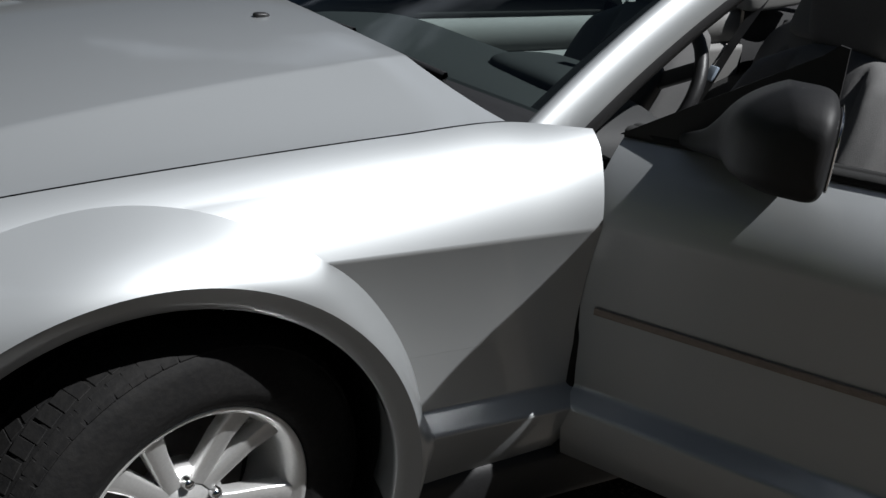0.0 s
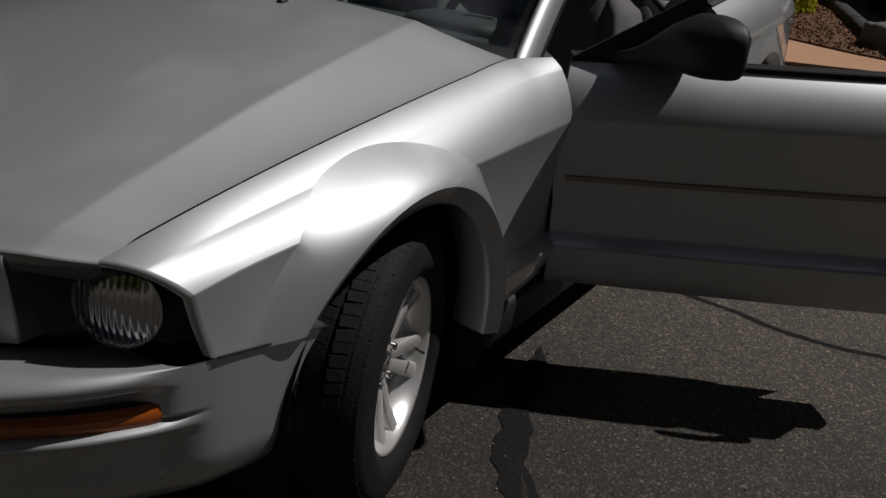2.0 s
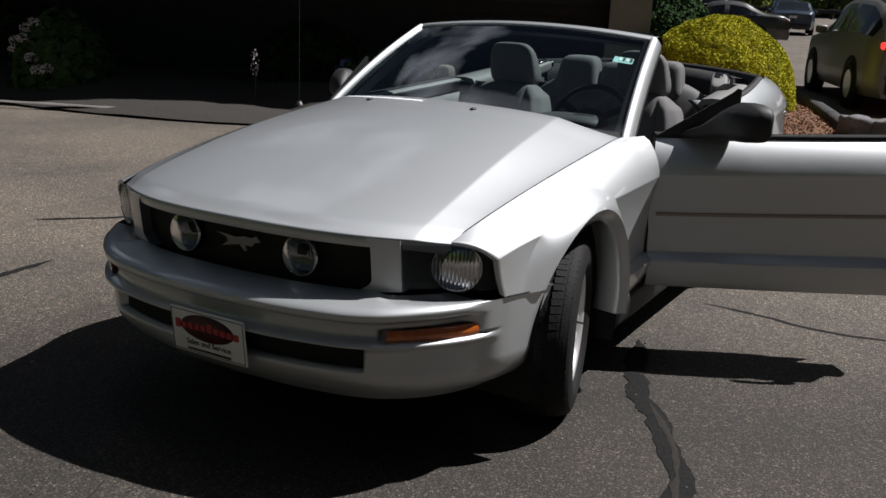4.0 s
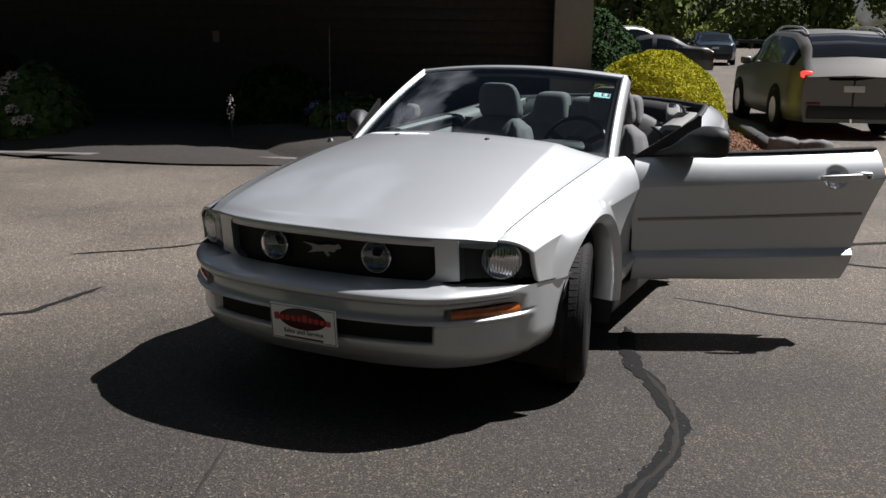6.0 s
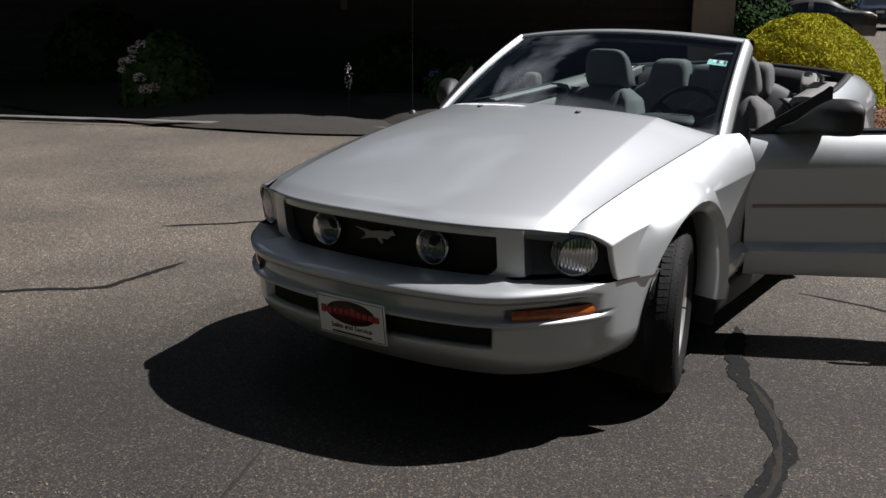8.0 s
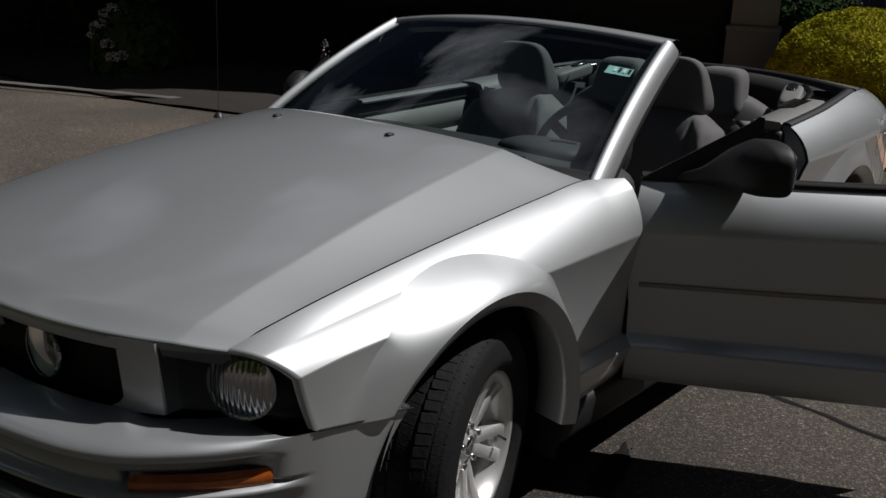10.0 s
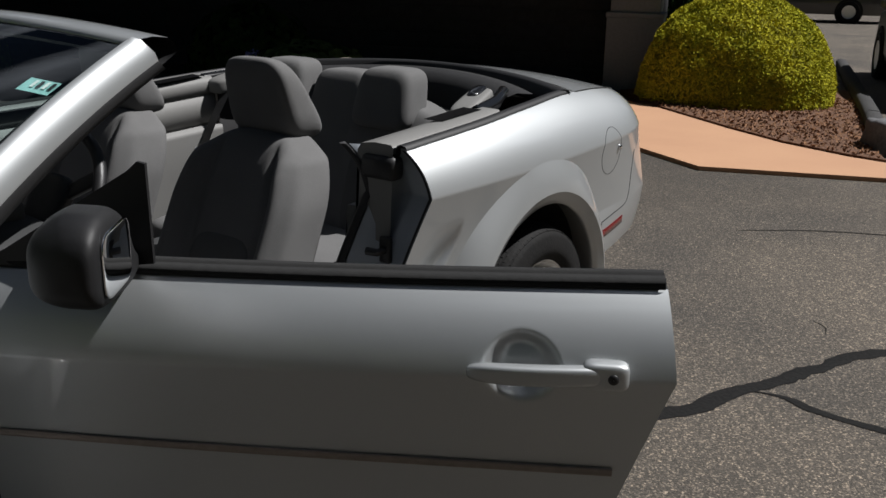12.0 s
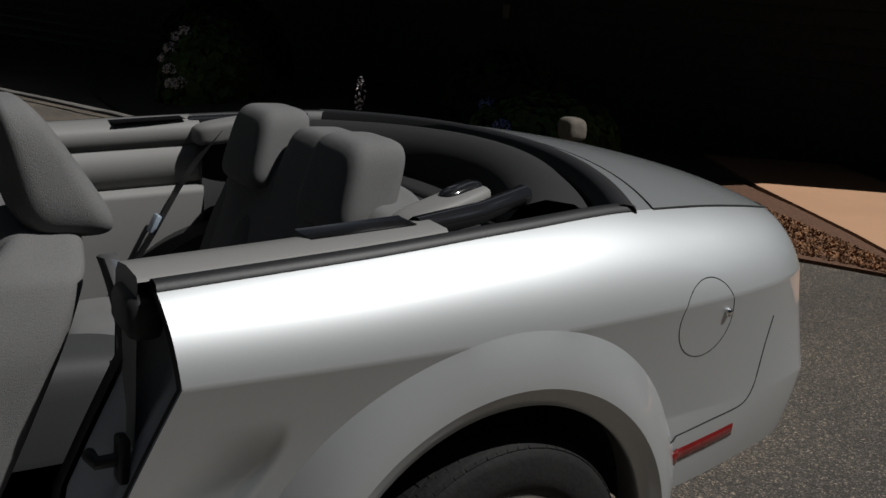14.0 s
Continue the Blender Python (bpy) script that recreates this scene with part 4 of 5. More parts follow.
rows = [np.stack([e[0] + 0.07 * (1 - np.abs(yt) ** 14) + 0.05 * (1 - yt ** 2), e[1] * yt, np.full_like(yt, e[2])], -1) + np.stack([-(0.045 * smooth(0.92, 1.02, e[2]) ** 1.5 + 0.08 * smooth(0.62, 0.42, e[2])) * (1 - np.abs(yt) ** 14), 0 * yt, 0 * yt], -1) for e in end]
part("rear_bumper", grid_mesh("rear_bumper", np.array(rows), flip=True), PAINT, car)
# rockers
for side in (-1, 1):
    part("rocker", box(0.42, 2.30, *sorted((side * 0.70, side * 0.855)), 0.2, 0.33, 0.03), TRIM, car)
    part("door_sill", box(0.76, 1.98, *sorted((side * 0.70, side * 0.835)), 0.325, 0.40, 0.02), PAINT, car)
part("underbody", box(-0.55, 3.5, -0.55, 0.55, 0.2, 0.36, 0.05), WELL, car)
for side in (-1, 1):
    part("fender_return", box(0.734, 0.75, *sorted((side * 0.60, side * 0.834)), 0.31, 0.85, 0.002), WELL, car)
    part("hinge_cover", box(0.75, 0.80, *sorted((side * 0.66, side * 0.815)), 0.32, 0.90, 0.01), WELL, car)
part("engine_bay", box(-0.72, 0.75, -0.5, 0.5, 0.36, 0.62, 0.03), WELL, car)

for side in (-1, 1):
    part("hinge_post", box(0.70, 0.78, *sorted((side * 0.60, side * 0.80)), 0.3, 0.86, 0.015), WELL, car)
# windshield and frame
def ws(u, k):
    """u: -1..1 across, k: 0 base .. 1 top."""
    base = np.stack([0.50 + 0.19 * np.abs(u) ** 2, 0.73 * u, 1.0 - 0.045 * u ** 2], -1)
    top = np.stack([1.245 + 0.06 * np.abs(u) ** 2, 0.615 * u, 1.352 - 0.038 * u ** 2], -1)
    p = base + (top - base) * np.asarray(k, float)[..., None]
    p[..., 2] += 0.035 * 4 * k * (1 - k) * 0.5
    p[..., 0] -= 0.012 * 4 * k * (1 - k)
    return p


u = np.linspace(-1, 1, 60)
g = part("windshield", grid_mesh("windshield", np.array([ws(u, k) for k in np.linspace(0, 1, 30)]), flip=True), WINDSHIELD, car, "clear tinted windshield")
g.visible_shadow = False
for side in (-1, 1):
    frit = np.array([[ws(np.array(side * q), k) + np.array((0.002, 0, -0.003)) for k in np.linspace(0, 1, 30)] for q in (0.955, 1.0)])
    part("glass_border", grid_mesh("glass_border", frit, flip=side < 0), GLOSS_BLACK, g, "black printed glass border")
    k = np.linspace(-0.06, 1.0, 40)
    c = np.array([ws(np.array(side * 1.0), q) for q in k])
    rows = []
    for dx, dy, dz in ((0.0, -0.008, -0.004), (-0.010, 0.0, 0.012), (-0.006, 0.009, 0.017), (0.01, 0.024, 0.008), (0.035, 0.036, -0.02), (0.05, 0.03, -0.045)):
        r = c + np.array((dx, side * dy, dz))
        rows.append(r)
    part("a_pillar", grid_mesh("a_pillar", np.array(rows), flip=side < 0), PAINT, car)
    rows = [c + np.array((dx, side * dy, dz)) for dx, dy, dz in ((0.045, 0.032, -0.04), (0.055, 0.034, -0.05), (0.075, 0.02, -0.06), (0.08, -0.03, -0.05), (0.02, -0.045, -0.012))]
    part("pillar_seal", grid_mesh("seal", np.array(rows), flip=side < 0), TRIM, car, "black rubber pillar seal")
u2 = np.linspace(-1.03, 1.03, 60)
t = ws(u2, 1.0)
part("header", grid_mesh("header", np.array([t + np.array(o) for o in ((-0.012, 0, -0.004), (-0.010, 0, 0.005), (0.002, 0, 0.013), (0.04, 0, 0.018), (0.085, 0, 0.014))]), flip=True), PAINT, car)
part("header_seal", grid_mesh("header_seal", np.array([t + np.array(o) for o in ((0.083, 0, 0.012), (0.10, 0, 0.004), (0.11, 0, -0.02), (0.06, 0, -0.05), (0.0, 0, -0.03))]), flip=True), TRIM, car)
b = ws(u * 1.02, 0.0)
part("cowl", grid_mesh("cowl", np.array([b + np.array(o) for o in ((-0.13, 0, -0.03), (-0.06, 0, -0.012), (-0.02, 0, -0.004), (0.015, 0, 0.006), (0.03, 0, -0.004))]), flip=True), BLACK, car, "black cowl below the windshield")
for s0, s1 in ((-0.74, -0.05), (0.02, 0.5)):
    uu = np.linspace(s0, s1, 24)
    p = ws(uu, 0.004 + 0.028 * (uu - s0) / (s1 - s0)) + np.array((-0.012, 0, 0.010))
    w = part("wiper", tube(p, 0.009, 6), BLACK, car, "black wiper blade")
    part("wiper_arm", tube([p[12] + np.array((-0.005, 0, 0.012)), p[15] + np.array((-0.03, 0.03, 0.012)), p[18] + np.array((-0.055, 0.06, 0.0))], 0.008, 6), BLACK, w)
for side in (-1, 1):
    spot = np.array((0.345, -0.212, 1.0) if side < 0 else (0.345, 0.285, 1.0))
    near = HOOD.reshape(-1, 3)[np.argmin(((HOOD.reshape(-1, 3) - spot) ** 2)[:, :2].sum(1))]
    part("washer_nozzle", blob(0.017, 0.011, 0.006, 0.7, 16, 8), BLACK, car, "", Matrix.Translation(Vector(near) + Vector((0, 0, 0.002))))
ant = part("antenna_base", disc([(0.001, -0.02), (0.012, -0.018), (0.02, 0.0)], 16), BLACK, car, "", Matrix.Translation((0.494, 0.784, 0.955)) @ pose(0, 0, 0, -90, 0, 0))
part("mast", tube([(0, 0, 0), (0, -0.1, 0), (0, -0.62, 0)], 0.001, 6), WELL, ant)

# ---- cabin ----
part("cabin_floor", box(0.7, 2.9, -0.70, 0.70, 0.3, 0.36, 0.02), DASH, car)
part("tunnel", blob(0.75, 0.13, 0.16, 0.4, 30, 14), DASH, car, "dark centre console", Matrix.Translation((1.55, 0, 0.45)))
dash = part("dashboard", blob(0.24, 0.70, 0.14, 0.5, 60, 24, lambda q: q + np.stack([-0.06 * (np.abs(q[..., 1]) / 0.7) ** 2 * -1, 0 * q[..., 1], 0 * q[..., 2]], -1)), DASH, car, "dark dashboard", Matrix.Translation((0.87, 0, 0.815)))
part("instrument_hood", blob(0.11, 0.17, 0.04, 0.6, 30, 14), DASH, dash, "", Matrix.Translation((0.1, -0.38, 0.13)))
col = pose(1.20, -0.38, 0.92, 0, -62, 0)
a = np.linspace(0, 2 * np.pi, 48)
sw = part("steering_wheel", tube([(0.185 * math.cos(k), 0.185 * math.sin(k), 0) for k in a], 0.016, 8), BLACK, car, "black steering wheel", col)
part("airbag_hub", blob(0.075, 0.075, 0.025, 0.6, 24, 12), BLACK, sw)
for k in (0, 120, 240):
    part("wheel_spoke", box(0.05, 0.185, -0.02, 0.02, -0.01, 0.006, 0.005), BLACK, sw, "", pose(0, 0, 0, 0, 0, k + 180))


def front_seat(y0):
    lean = lambda q: q + np.stack([0.40 * q[..., 2], 0 * q[..., 1], 0 * q[..., 2]], -1)

    def back(q):
        x, y, z = q[..., 0], q[..., 1], q[..., 2]
        k = (z + 0.30) / 0.60
        wing = 0.05 * smooth(0.12, 0.23, np.abs(y)) * (1 - 0.6 * k) * (x < 0)
        narrow = 1 - 0.16 * smooth(0.62, 1.0, k) - 0.03 * smooth(0.5, 0.0, k)
        face = (x < 0) * 1.0
        groove = np.exp(-((np.abs(y) - 0.155 + 0.02 * k) / 0.012) ** 2) * smooth(1.0, 0.85, k) + 0.8 * np.exp(-((z - 0.02) / 0.009) ** 2) * (np.abs(y) < 0.15)
        wing = wing + face * (0.028 * np.exp(-((np.abs(y) - 0.205) / 0.035) ** 2) * smooth(0.98, 0.8, k) - 0.016 * groove)
        dip = -0.03 * smooth(0.85, 1.0, k) * (np.abs(y) / 0.2) ** 2
        return lean(np.stack([x - wing, y * narrow, z + dip], -1))
    b = part("front_seat", blob(0.085, 0.265, 0.30, 0.42, 150, 90, back), CLOTH, car, "grey cloth bucket seat", Matrix.Translation((1.83, y0, 0.725)))
    part("seat_insert", blob(0.02, 0.13, 0.13, 0.5, 36, 24, lean), CLOTH_SHADED, b, "grey cloth insert with shadow put into its colour", Matrix.Translation((-0.075 - 0.4 * 0.13, 0, -0.13)))
    part("seat_cushion", blob(0.27, 0.26, 0.085, 0.45, 48, 24, lambda q: q + np.stack([0 * q[..., 0], 0 * q[..., 1], 0.03 * smooth(0.14, 0.24, np.abs(q[..., 1])) + 0.06 * (-q[..., 0])], -1)), CLOTH, b, "", Matrix.Translation((-0.36, 0, -0.29)))
    part("seat_base", box(-0.58, -0.08, -0.24, 0.24, -0.41, -0.34, 0.02), BLACK, b)

    def rest(q):
        x, y, z = q[..., 0], q[..., 1], q[..., 2]
        return np.stack([x * (1 - 0.45 * z / 0.125) - 0.42 * z, y * (1 - 0.10 * z / 0.125) * (1 - 0.05 * smooth(0, -0.12, z)), z], -1)
    part("headrest", blob(0.068, 0.14, 0.125, 0.5, 48, 30, rest), CLOTH, b, "", Matrix.Translation((0.115, 0, 0.385)))
    for s in (-1, 1):
        part("headrest_post", tube([(0.13, s * 0.06, 0.2), (0.15, s * 0.06, 0.32)], 0.006, 8), CHROME, b)
    part("side_lever", blob(0.03, 0.008, 0.012, 0.6, 16, 8), BLACK, b, "", Matrix.Translation((-0.12, -0.27, -0.27)))


front_seat(-0.38)
front_seat(0.38)
bench = part("rear_seat", blob(0.09, 0.58, 0.33, 0.35, 90, 34, lambda q: q + np.stack([0.3 * q[..., 2] + 0.02 * np.cos(q[..., 1] * 10.8) * (q[..., 0] < 0), 0 * q[..., 1], -0.05 * smooth(0.3, 0.56, np.abs(q[..., 1])) * (q[..., 2] > 0.1)], -1)), CLOTH, car, "grey cloth rear bench", Matrix.Translation((2.63, 0, 0.70)))
part("centre_back", blob(0.075, 0.134, 0.26, 0.3, 40, 30, lambda q: q + np.stack([0.3 * q[..., 2], 0 * q[..., 1], 0 * q[..., 2]], -1)), CLOTH, bench, "", Matrix.Translation((0.035, 0, 0.155)))
part("rear_cushion", blob(0.26, 0.60, 0.10, 0.4, 60, 20), CLOTH, bench, "", Matrix.Translation((-0.26, 0, -0.25)))
for s in (-1, 1):
    part("rear_headrest", blob(0.078, 0.13, 0.11, 0.42, 40, 26, lambda q: np.stack([q[..., 0] + 0.25 * q[..., 2], q[..., 1] * (1 - 0.12 * q[..., 2] / 0.11), q[..., 2]], -1)), CLOTH, bench, "", Matrix.Translation((0.03, s * 0.265, 0.335)))
    part("insert", blob(0.03, 0.16, 0.22, 0.6, 30, 20, lambda q: q + np.stack([0.3 * q[..., 2], 0 * q[..., 1], 0 * q[..., 2]], -1)), CLOTH_SHADED, bench, "", Matrix.Translation((-0.075, s * 0.29, 0.0)))
# side trim of the rear cabin and the top's well
for side in (-1, 1):
    p = Q_BELT(np.linspace(0.0, 0.339, 50))
    rows = [np.stack([p[:, 0] - 0.02, side * (p[:, 1] - d - 0.06 * t), p[:, 2] + z], -1) for d, z, t in ((0.03, 0.006, 0), (0.038, 0.014, 0), (0.10, 0.016, 0), (0.15, 0.008, 0), (0.165, -0.012, 0), (0.168, -0.055, 0), (0.158, -0.058, 0), (0.158, -0.065, 0), (0.168, -0.068, 0), (0.170, -0.175, 0.05), (0.158, -0.178, 0.05), (0.160, -0.186, 0.05), (0.203, -0.188, 0.05), (0.208, -0.21, 0.05), (0.19, -0.36, 0.2), (0.17, -0.62, 0.3))]
    tr = part("side_trim", grid_mesh("side_trim", np.array(rows), flip=side > 0), TRIM_GREY, car, "light grey rear side trim")
    for c in (0, -1):
        ring = np.array([r[c] for r in rows])
        part("trim_end", grid_mesh("trim_end", np.array([ring, ring * np.array((1, 1, 0)) + np.array((0, -side * 0.02, 0.45))])), TRIM_GREY, tr)
    p = Q_BELT(np.linspace(0, 0.617, 90))
    v = [np.stack([p[:, 0], side * (p[:, 1] + d), p[:, 2] + z], -1) for d, z in ((0.004, 0.0), (0.0, 0.010), (-0.02, 0.014), (-0.034, 0.010), (-0.04, -0.03))]
    part("belt_trim", grid_mesh("belt_trim", np.array(v), flip=side < 0), TRIM, car, "black rubber belt trim")
    part("trim_pocket", grid_mesh("trim_pocket", np.array([[(x, side * yy, 1.0375 + 0.075 * (x - 2.4) - 0.001 * e) for x in np.linspace(2.34, 2.56, 12)] for yy, e in ((0.74, 0), (0.725, 1), (0.68, 1), (0.665, 0))]), flip=side > 0), GLOSS_BLACK, tr, "black pocket in the trim")
    v = [np.stack([x := np.linspace(2.60, 3.02, 30), side * (0.755 - d + 0 * x - 0.05 * smooth(2.6, 3.02, x)), 1.0 + z + 0 * x], -1) for d, z in ((0.0, 0.02), (0.06, -0.01), (0.12, -0.03), (0.14, -0.25))]
    part("well_side", grid_mesh("well_side", np.array(v), flip=side > 0), VINYL, car, "black lining of the top's well")
    g = part("belt_guide", blob(0.13, 0.05, 0.035, 0.45, 36, 16, lambda q: q + np.stack([0 * q[..., 0], side * -0.25 * q[..., 0], 0.22 * q[..., 0]], -1)), TRIM_GREY, car, "grey seat belt guide", Matrix.Translation((2.70, side * 0.60, 1.03)))
    part("guide_slot", blob(0.06, 0.026, 0.02, 0.7, 20, 10), GLOSS_BLACK, g, "", Matrix.Translation((0.06, side * -0.02, 0.04)) @ pose(0, 0, 0, 0, -12, side * -14))
    part("top_arm", tube([(2.58, side * 0.70, 1.03), (2.75, side * 0.665, 1.045), (2.93, side * 0.58, 1.06)], 0.024, 10), GLOSS_BLACK, car, "black folding-top arm")
    b0 = [(2.30, side * 0.585, 0.50), (2.42, side * 0.585, 0.68), (2.53, side * 0.58, 0.88), (2.64, side * 0.585, 1.03)]
    c = curve([(i, *q) for i, q in enumerate(b0)])(np.linspace(0, 3, 30))
    bl = part("seat_belt", grid_mesh("seat_belt", np.array([c + np.array((0, d, 0)) for d in (-0.023, 0.023)])), BLACK, car, "black seat belt")
    part("belt_tongue", box(-0.008, 0.008, -0.02, 0.02, -0.03, 0.03, 0.004), BUCKLE, bl, "", Matrix.Translation((2.44, side * 0.585, 0.74)) @ pose(0, 0, 0, 0, 25, 0))
part("top_well", box(2.76, 3.2, -0.70, 0.70, 0.70, 0.76, 0.02), WELL, car)
u = np.linspace(-1, 1, 90)


def rim(o, z, w):
    """The curve along the deck's front edge, moved by o along x."""
    return np.stack([3.085 + 0.24 * (1 - np.abs(u) ** 2.0) + o, w * u, z + 0.035 * (1 - u ** 2)], -1)


part("well_trim", grid_mesh("well_trim", np.array([rim(0.012, 1.056, 0.775), rim(0.0, 1.07, 0.772), rim(-0.025, 1.074, 0.765), rim(-0.045, 1.064, 0.755), rim(-0.052, 1.0, 0.74)])), TRIM, car, "black rubber edge behind the folded top")
part("folded_top", grid_mesh("folded_top", np.array([rim(-0.05, 1.03, 0.70), rim(-0.07, 1.052, 0.66), rim(-0.12, 1.056, 0.62), rim(-0.17, 1.04, 0.60), rim(-0.20, 1.0, 0.585), rim(-0.21, 0.93, 0.58), rim(-0.21, 0.76, 0.58)])), VINYL, car, "folded black soft top in its well")
part("rear_wall", box(2.80, 2.84, -0.70, 0.70, 0.36, 0.95, 0.01), VINYL, car)
part("package_shelf", box(2.80, 3.0, -0.62, 0.62, 0.90, 0.94, 0.015), VINYL, car)
sticker = part("inspection_sticker", grid_mesh("sticker", np.array([ws(np.linspace(-0.93, -0.80, 6), k) + np.array((0.003, 0, -0.006)) for k in (0.68, 0.71, 0.745)]), flip=True), STICKER, car, "teal and white windshield sticker")
for i in range(4):
    a = -0.925 + 0.024 * i
    part("sticker_bar", grid_mesh("bar", np.array([ws(np.linspace(a, a + 0.014, 3), k) + np.array((0.0015, 0, -0.0035)) for k in (0.70, 0.735)]), flip=True), WHITE if i % 2 else BLACKINK, sticker)


def foliage(name, dark, light, scale=1.5):
    """Leaves whose tone varies from leaf to leaf and in broad patches."""
    m = bpy.data.materials.new(name)
    m.use_nodes = True
    nt, b = m.node_tree, m.node_tree.nodes["Principled BSDF"]
    b.inputs["Roughness"].default_value, b.inputs["Specular IOR Level"].default_value = 0.85, 0.08
    geo, co, n, add, mix = (nt.nodes.new("ShaderNode" + k) for k in ("NewGeometry", "TexCoord", "TexNoise", "Math", "Mix"))
    mix.data_type = "RGBA"
    n.inputs["Scale"].default_value = scale
    nt.links.new(co.outputs["Object"], n.inputs["Vector"])
    add.operation = "MULTIPLY_ADD"
    add.inputs[1].default_value, add.inputs[2].default_value = 0.75, -0.3
    mul = nt.nodes.new("ShaderNodeMath")
    mul.operation = "MULTIPLY_ADD"
    mul.inputs[1].default_value = 1.2
    nt.links.new(geo.outputs["Random Per Island"], add.inputs[0])
    nt.links.new(n.outputs[0], mul.inputs[0]), nt.links.new(add.outputs[0], mul.inputs[2])
    nt.links.new(mul.outputs[0], mix.inputs["Factor"])
    mix.inputs["A"].default_value, mix.inputs["B"].default_value = (*dark, 1), (*light, 1)
    nt.links.new(mix.outputs["Result"], b.inputs["Base Color"])
    return m


def leaf_mesh(p, n, size, rng, long=1.6, stray=0.45):
    """A leaf of two bent quads at each point, facing roughly along n."""
    k = len(p)
    n = n + rng.normal(0, stray, (k, 3))
    n /= np.linalg.norm(n, axis=1)[:, None]
    a = np.cross(n, rng.normal(0, 1, (k, 3)))
    a /= np.linalg.norm(a, axis=1)[:, None] + 1e-9
    c = np.cross(n, a)
    s = (size * rng.uniform(0.6, 1.3, k))[:, None]
    v = np.stack([p - a * s * long * 0.5, p + c * s * 0.5 + n * s * 0.1, p + a * s * long * 0.5, p - c * s * 0.5 + n * s * 0.1], 1).reshape(-1, 3)
    f = np.arange(k * 4).reshape(-1, 4)
    me = bpy.data.meshes.new("leaves")
    me.from_pydata(v.tolist(), [], f.tolist())
    return me


def dome_points(k, rx, ry, rz, rng, lump=0.08, depth=0.25, low=-0.05):
    """Points and outward normals near the skin of a lumpy dome."""
    d = rng.normal(0, 1, (k * 2, 3))
    d /= np.linalg.norm(d, axis=1)[:, None]
    d = d[d[:, 2] > low][:k]
    bump = np.array([noise.noise(Vector(q) * 2.3) * lump + noise.noise(Vector(q) * 7) * lump * 0.5 for q in d])
    r = 1 + bump - depth * rng.random(len(d)) ** 2.5
    return d * r[:, None] * np.array((rx, ry, rz)), d / np.array((rx, ry, rz))


GREEN = foliage("green_leaves", (0.012, 0.028, 0.01), (0.06, 0.10, 0.03))
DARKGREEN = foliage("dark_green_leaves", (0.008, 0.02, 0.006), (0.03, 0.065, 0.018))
GOLDEN = foliage("golden_leaves", (0.19, 0.22, 0.015), (0.5, 0.46, 0.03), 2.6)
WOODS = foliage("woods_leaves", (0.025, 0.042, 0.015), (0.13, 0.17, 0.05), 0.12)
PETAL = foliage("pale_petals", (0.45, 0.36, 0.4), (0.7, 0.66, 0.66), 9)
PETAL_BLUE = foliage("blue_petals", (0.1, 0.12, 0.35), (0.25, 0.28, 0.6), 9)
BARK = material("bark", (0.09, 0.07, 0.055), 0.95, grain=0.6, scale=25, bump=0.6)
# near-black: the shade between the leaves is put into the core's colour
CORE_SHADE = material("shaded_core", (0.02, 0.022, 0.01), 0.95, grain=0.5, scale=20)


def shrub(m, rx, ry, rz, leaves, size, mat, label, category="bush", seed=3, flowers=0, petal=None, core=0.82, inner=None, lump=0.08, long=1.6, stray=0.3):
    rng = np.random.default_rng(seed)
    t = thing("bush", m, label, category)
    p, n = dome_points(leaves, rx, ry, rz, rng, lump)
    part("crown", leaf_mesh(p, n, size, rng, long, stray), mat, t)
    part("inner_crown", blob(rx * core, ry * core, rz * core, 1.0, 24, 14, lambda q: np.stack([q[..., 0], q[..., 1], np.maximum(q[..., 2], -0.02)], -1)), inner or CORE_SHADE, t)
    for i in range(5):
        a = i * 1.3
        part("stem", tube([(0.05 * math.cos(a), 0.05 * math.sin(a), -0.05), (0.2 * rx * math.cos(a), 0.2 * ry * math.sin(a), 0.3 * rz), (0.5 * rx * math.cos(a), 0.5 * ry * math.sin(a), 0.7 * rz)], 0.02, 6, [1, 0.8, 0.4]), BARK, t)
    for i in range(flowers):
        d = rng.normal(0, 1, 3)
        d[2] = abs(d[2]) * 0.8 + 0.15
        d[0] = -abs(d[0])
        d /= np.linalg.norm(d)
        c = d * np.array((rx, ry, rz)) * 1.02
        q, nn = dome_points(110, 0.085, 0.085, 0.07, rng, low=-0.6)
        part("flower_head", leaf_mesh(q + c, nn * 0.08, 0.022, rng, 1.1), petal, t)
    return t


# cracks and seams in the asphalt
def crack(points, width, mat, seed, label, z=0.0025, rough=0.22, thick=0.0015):
    me = strip(points, width, z, seed, rough, thick=thick)
    v = np.array([q.co[:] for q in me.vertices])
    for q, x in zip(me.vertices, v[:, 0]):
        q.co.z += float(ground_z(np.array(x)))
    ob = tagged(new("crack_filler", me), label, "crack filler", kind="structure")
    me.materials.append(mat)
    return ob


crack([(0.95, -0.8), (0.51, -0.94), (0.23, -1.08), (0.0, -1.23), (-0.28, -1.35), (-0.57, -1.38), (-0.86, -1.35), (-1.06, -1.33), (-1.4, -1.3)], 0.085, TAR, 1, "dark tar sealant along a winding asphalt crack")
crack([(0.3, -1.06), (0.0, -1.24), (-0.28, -1.35), (-0.57, -1.385), (-0.9, -1.35), (-1.3, -1.31)], 0.022, CRACK, 11, "open crack within the tar", 0.0052, 0.5, 0.001)
crack([(1.77, -0.88), (1.75, -1.15), (1.68, -1.45), (1.74, -1.82), (1.9, -2.4)], 0.035, TAR, 2, "thin tar line across the asphalt")
